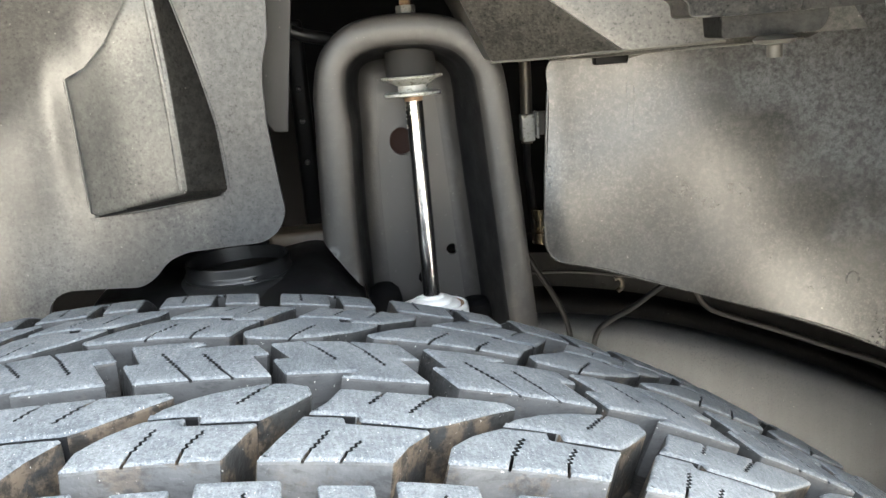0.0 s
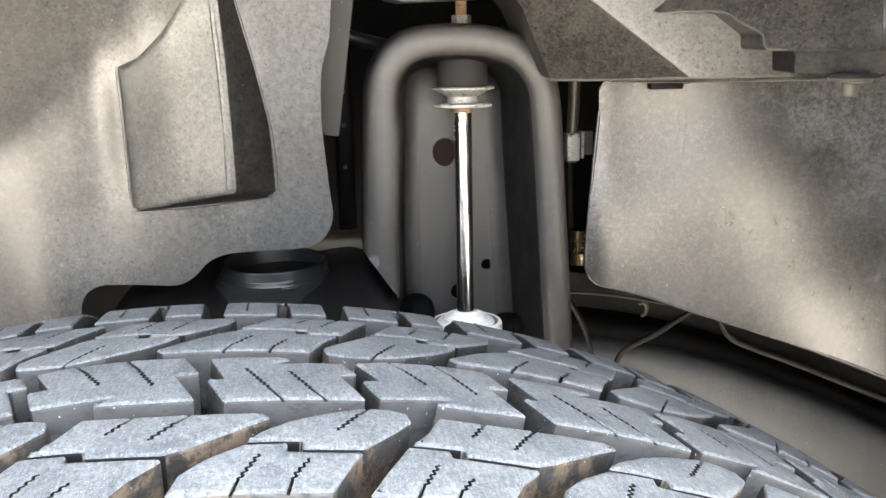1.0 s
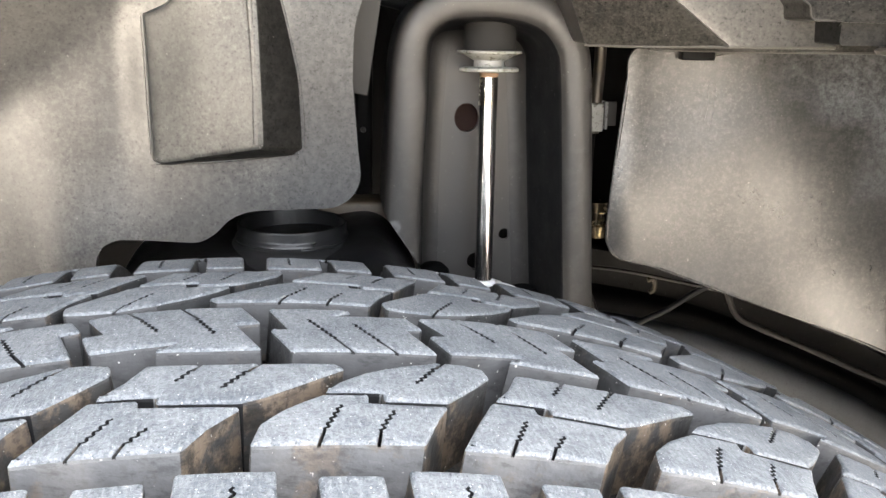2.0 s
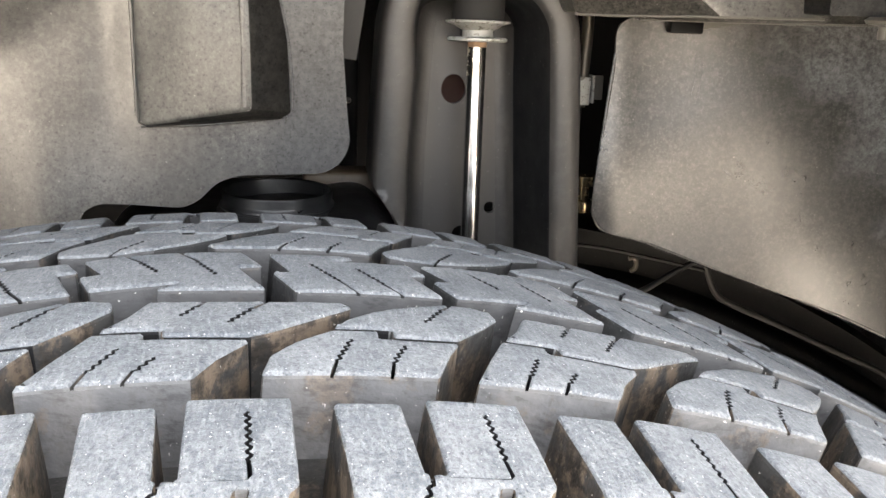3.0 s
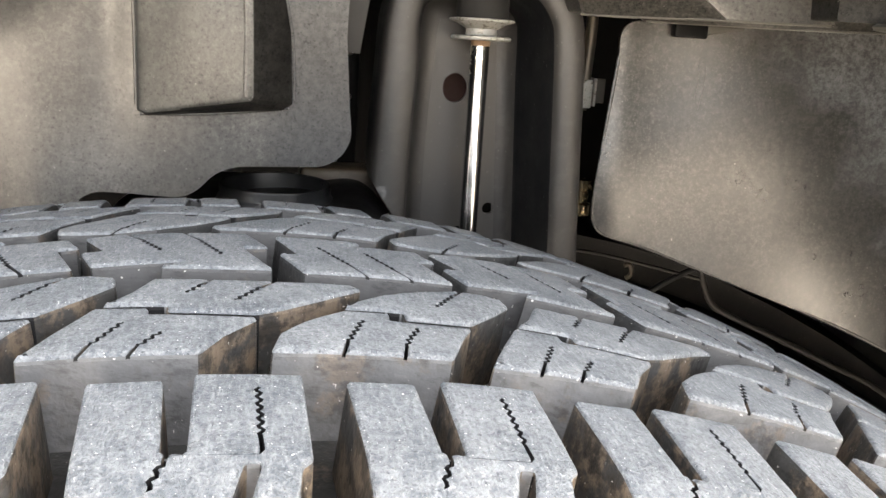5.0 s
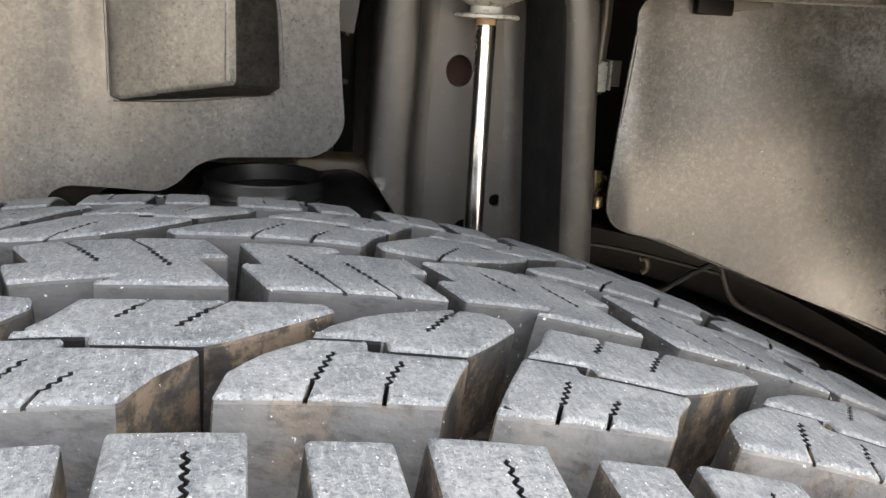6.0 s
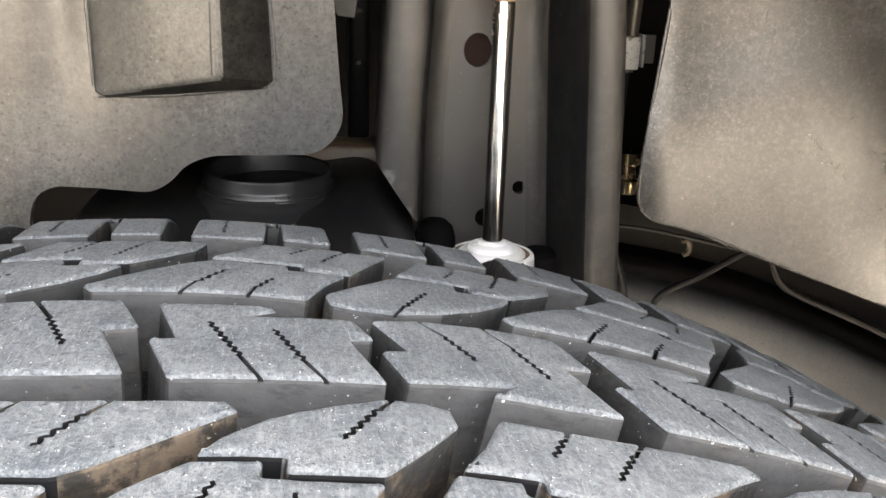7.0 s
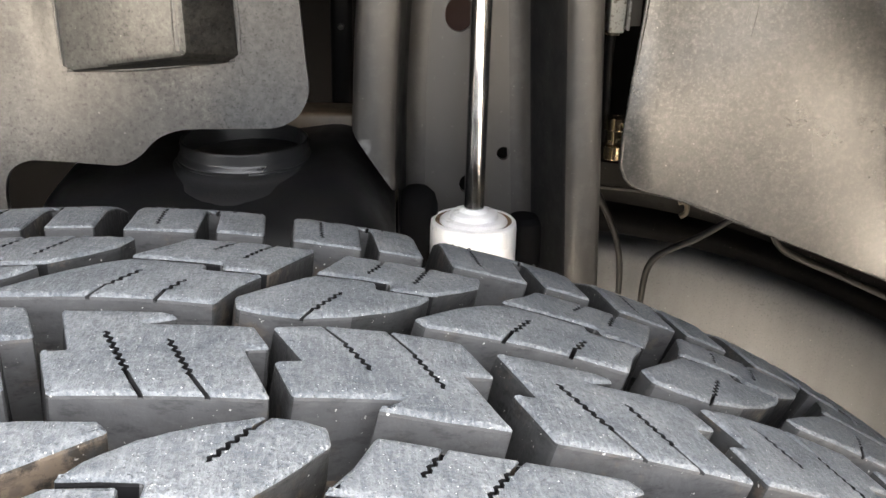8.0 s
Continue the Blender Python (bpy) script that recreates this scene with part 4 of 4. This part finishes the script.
part("rolled_edge", tube([(0.1605 - 0.25, 0.252 - 0.2, 0.930 - 0.93), (0.1655 - 0.25, 0.2485 - 0.2, 0.914 - 0.93), (0.169 - 0.25, 0.247 - 0.2, 0.9015 - 0.93)], 0.0021), DARK, shield)
bm = box(0.2255, 0.2445, 0.2695, 0.2765, 0.8905, 0.8985, 0.0012)
tab = thing("retaining_tab", 0.235, 0.27, 0.894, "dark plastic tab with a paler tongue below the shield", "clip")
bm.transform(Matrix.Translation((-0.235, -0.27, -0.894)))
part("tab", bm, DARK, tab)
bm = box(0.0095, 0.031, 0.001, 0.005, -0.0012, 0.0045, 0.0008)
for v in bm.verts:
    if v.co.x > 0.02:
        v.co.z = max(v.co.z, 0.0022)
part("tongue", bm, GREY_PLASTIC, tab, "dusty paler tongue")

# ---- panel above the tower ----
bm = relief(resample(rounded([(0.0745, 1.03), (0.0765, 0.945), (0.0785, 0.939), (0.087, 0.9375), (0.125, 0.939), (0.17, 0.942), (0.17, 1.03)], 0.003), 0.004), 0.006, lambda x, z: Vector((x, 0.21, z)), 0.05)
tagged(part("body_bracket", bm, GREY_STEEL), "grey painted bracket hanging over the shock tower", "bracket")

# ---- suspension behind the tyre ----
arm = thing("control_arm", 0.005, 0.30, 0.76, "black suspension arm with a round rubber cup", "suspension arm")
top = [(-0.080, 0.700), (-0.079, 0.755), (-0.074, 0.775), (-0.062, 0.787), (-0.044, 0.7925), (-0.028, 0.7955), (0.0, 0.7945), (0.035, 0.796), (0.059, 0.7985), (0.072, 0.7915), (0.082, 0.777), (0.0855, 0.762), (0.086, 0.700)]
top = [(p.x, p.y) for p in curve_points([(a, b, 0) for a, b in top], 4)]
bm = bmesh.new()
rows = []
for y, drop in ((0.203, 0.040), (0.205, 0.030), (0.210, 0.021), (0.218, 0.0135), (0.228, 0.0085), (0.242, 0.0048), (0.26, 0.002), (0.280, 0.0005), (0.295, 0.0), (0.31, 0.0), (0.37, 0.006)):
    tuck = 0.006 * max(0.0, (0.25 - y) / 0.05)  # drawn in beside the liner
    rows.append([bm.verts.new((x * (1 - drop * 2) + tuck - 0.005, y - 0.30, z - drop - 0.76)) for x, z in top])
for a, b in zip(rows, rows[1:]):
    for k in range(len(top) - 1):
        bm.faces.new((a[k], a[k + 1], b[k + 1], b[k]))
bm.faces.new(rows[0]), bm.faces.new(rows[-1])
bmesh.ops.recalc_face_normals(bm, faces=bm.faces)
part("arm", smooth(bm, 50), ARM_PAINT, arm)
cup_at = (0.0162 - 0.005, 0.2707 - 0.30, 0.803 - 0.76)
part("cup", lathe([(0.052, -0.030), (0.0475, -0.0215), (0.0440, -0.0172), (0.0405, -0.0146), (0.0375, -0.0134), (0.0352, -0.0124), (0.0336, -0.0110), (0.0326, -0.0098), (0.0312, -0.0092), (0.0299, -0.0086), (0.0302, -0.0078), (0.0299, -0.0068), (0.0291, -0.0060), (0.0288, -0.0050), (0.0290, -0.0012), (0.0288, -0.0002), (0.0282, 0.0002), (0.0274, -0.0004), (0.0270, -0.003), (0.0266, -0.012), (0.0262, -0.022), (0.0240, -0.030), (0.0, -0.034)], steps=64, at=cup_at), BLACK_RUBBER, arm, "black rubber cup with an open top and creased wall")
for a0, a1, h, r in ((195, 262, -0.0094, 0.0304), (238, 300, -0.0112, 0.0319), (280, 338, -0.0085, 0.0301), (215, 285, -0.0150, 0.0342)):
    pts = [Vector(cup_at) + Vector((r * math.cos(radians(a0 + (a1 - a0) * k / 5)), r * math.sin(radians(a0 + (a1 - a0) * k / 5)), h + 0.0004 * math.sin(2.3 * k + a0))) for k in range(6)]
    part("crease", tube(pts, 0.0008, 5, 8), BLACK_RUBBER, arm)
tagged(part("cross_member", box(0.030, 0.0862, 0.315, 0.34, 0.778, 0.8035, 0.003), TAN), "tan wax-coated steel cross member", "frame rail")
tagged(part("upright_rail", box(0.052, 0.0635, 0.345, 0.36, 0.80, 0.93, 0.003), DARK), "black upright rail in the gap behind the liner", "frame rail")
for z in (0.842, 0.868, 0.888):
    tagged(part("rivet", lathe([(0.0, -0.003), (0.0012, -0.0028), (0.0017, -0.001), (0.0017, 0.002), (0.0, 0.002)], "y", 14, (0.0575, 0.344, z)), GREY_PLASTIC), "small bright rivet on the dark rail", "rivet", "rivets")
tagged(part("upper_hose", tube([(0.045, 0.33, 0.93), (0.062, 0.33, 0.921), (0.085, 0.335, 0.915)], 0.004), BLACK_RUBBER), "black hose behind the tower rim", "hose")

# ---- pipe with clip beside the tower ----
pipe = thing("brake_pipe", 0.195, 0.32, 0.75, "upright metal brake pipe with a bright clip", "pipe")
part("tube", tube([(-0.001, 0, 0.094), (0, 0, 0.12), (0.0005, 0, 0.14), (0, 0, 0.19)], 0.0036), PIPE, pipe)
part("lower_tube", tube([(-0.001, 0.001, 0.098), (-0.0008, 0.004, 0.08), (0.002, 0.012, 0.06), (0.005, 0.02, 0.03)], 0.0024), DARK, pipe, "dark end of the pipe below the clip")
part("clip", box(-0.0045, 0.0035, -0.0055, 0.004, 0.0955, 0.112, 0.001), ZINC, pipe, "bright zinc clip")
part("clip_flag", box(0.0037, 0.0125, -0.001, 0.0004, 0.0985, 0.1128, 0.0004), GREY_PLASTIC, pipe, "grey tongue of the clip")
part("clip_tail", box(0.0052, 0.0066, -0.0035, 0.006, 0.0965, 0.1128, 0.0005), ZINC, pipe)
part("fitting", lathe([(0.0, 0.030), (0.006, 0.030), (0.0065, 0.032), (0.0065, 0.037), (0.0045, 0.038), (0.0045, 0.045), (0.0062, 0.046), (0.0062, 0.052), (0.0, 0.053)], steps=24, at=(0.005, 0.0, 0.0)), BRASS, pipe, "brass fitting")

# ---- inner fender behind the tyre ----
curve = [(0.16, 0.692), (0.222, 0.6895), (0.26, 0.684), (0.296, 0.6765), (0.33, 0.667), (0.365, 0.6545), (0.40, 0.640), (0.438, 0.623), (0.497, 0.593), (0.56, 0.555)]
curve = [(p.x, p.y) for p in curve_points([(a, b, 0) for a, b in curve], 5)]


def swept(section):
    """A sheet of the section (y, z above the line) along the fender's line."""
    bm = bmesh.new()
    rows = [[bm.verts.new((x, y, z + up)) for x, z in curve] for y, up in section]
    for a, b in zip(rows, rows[1:]):
        for k in range(len(curve) - 1):
            bm.faces.new((a[k], a[k + 1], b[k + 1], b[k]))
    bmesh.ops.recalc_face_normals(bm, faces=bm.faces)
    return smooth(bm, 50)


fender = thing("inner_fender", 0, 0, 0, "smooth grey inner fender with a rounded top edge", "inner fender")
part("panel", swept([(0.4305, -0.30), (0.430, -0.06), (0.430, -0.032), (0.4306, -0.014), (0.4315, -0.009), (0.4338, -0.0045), (0.4375, -0.0015), (0.4400, -0.0006), (0.4402, -0.00054)]), INNER, fender)
part("top_flange", swept([(0.4402, -0.00054), (0.4404, -0.00048), (0.443, 0.0002), (0.452, 0.001), (0.47, 0.001)]), INNER, fender)
rail = thing("frame_rail", 0, 0, 0, "glossy black frame rail above the inner fender", "frame rail")
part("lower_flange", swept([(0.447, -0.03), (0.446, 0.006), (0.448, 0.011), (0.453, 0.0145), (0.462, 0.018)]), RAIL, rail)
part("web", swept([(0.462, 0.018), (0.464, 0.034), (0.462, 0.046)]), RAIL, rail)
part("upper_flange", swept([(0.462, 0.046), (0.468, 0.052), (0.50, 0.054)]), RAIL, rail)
tagged(part("cable", tube([(0.205, 0.40, 0.75), (0.213, 0.40, 0.735), (0.222, 0.40, 0.719), (0.230, 0.40, 0.700), (0.234, 0.40, 0.678), (0.235, 0.40, 0.64)], 0.0021), WIRE), "thin black cable hanging beside the tower", "cable", "cables")
tagged(part("cable", tube([(0.325, 0.40, 0.726), (0.304, 0.40, 0.7155), (0.283, 0.40, 0.7025), (0.262, 0.40, 0.6925), (0.2535, 0.40, 0.684), (0.2505, 0.40, 0.668), (0.250, 0.40, 0.63)], 0.0022), WIRE), "thin black cable bent down over the inner fender", "cable", "cables")
tagged(part("cable", tube([(0.326, 0.40, 0.724), (0.331, 0.40, 0.710), (0.338, 0.40, 0.6975), (0.351, 0.40, 0.689), (0.397, 0.40, 0.6695), (0.443, 0.40, 0.649), (0.49, 0.40, 0.628), (0.55, 0.40, 0.59)], 0.0024), GREY_WIRE), "long dark brake line along the frame rail", "cable", "cables")
tagged(part("cable", tube([(0.18, 0.40, 0.738), (0.213, 0.40, 0.737), (0.243, 0.40, 0.734), (0.28, 0.40, 0.7265), (0.33, 0.40, 0.715)], 0.0013), GREY_WIRE), "thin grey cable running level behind the liner", "cable", "cables")
bm = tube([(0.2745, 0.420, 0.7195), (0.2785, 0.420, 0.7200), (0.2805, 0.420, 0.7165), (0.2800, 0.420, 0.7120), (0.2765, 0.420, 0.7095)], 0.0018)
tagged(part("line_clip", bm, IVORY), "small ivory plastic hook clip on the frame rail", "clip")

# ---- tread blocks ----
PAIR_MM = 2 * PITCH_MM
EDGE_NIBS = [(-15.6, -86.4), (-9.0, -86.0), (-1.0, -85.4), (8.2, -86.0), (13.0, -86.2)]
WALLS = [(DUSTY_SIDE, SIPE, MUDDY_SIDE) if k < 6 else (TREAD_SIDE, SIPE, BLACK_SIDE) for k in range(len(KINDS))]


def moved(line, by):
    return [(u + by, v) for u, v in line]


def block_mesh(k, n):
    """The mesh of block k in the n-th pair of pitches."""
    outline, sipes, partner, slit = KINDS[k]
    by = n * PAIR_MM
    nibs = moved(turned([(u + (k - 8) * PITCH_MM, v) for u, v in EDGE_NIBS]), by) if k in (8, 9) else []
    bm = block_bm(moved(outline, by), [moved(line, by) for line in sipes], seed=11 + k, nibs=nibs, partner=moved(partner, by) if partner else None, slit=slit)
    me = bpy.data.meshes.new("tread_block")
    bm.to_mesh(me)
    bm.free()
    for m in (TREAD, *WALLS[k]):
        me.materials.append(m)
    return me


shared = [block_mesh(k, -1) for k in range(len(KINDS))]  # alike as far as the pitches are even
for n in range(-3, 6):  # pairs of pitches built block by block; the rest is joined
    for k in range(len(KINDS)):
        even = max(u for u, _ in KINDS[k][0]) + n * PAIR_MM < 97
        ob = new("tread_block", shared[k] if even else block_mesh(k, n))
        ob.parent = wheel
        ob.rotation_euler = (0, (n + 1) * PAIR_MM * 0.001 / R_CROWN if even else 0, 0)
rest = bmesh.new()
for n in range(6, PAIRS_ROUND - 3):
    for k, (outline, *_) in enumerate(KINDS):
        one = block_bm(moved(outline, n * PAIR_MM), [], step=8, seed=11 + k)
        me = bpy.data.meshes.new("spare")
        one.to_mesh(me)
        one.free()
        rest.from_mesh(me)
        bpy.data.meshes.remove(me)
tagged(part("tread_rest", rest, [TREAD, TREAD_SIDE, SIPE, BLACK_SIDE], wheel, "tread blocks round the rest of the tyre"), kind="stuff")
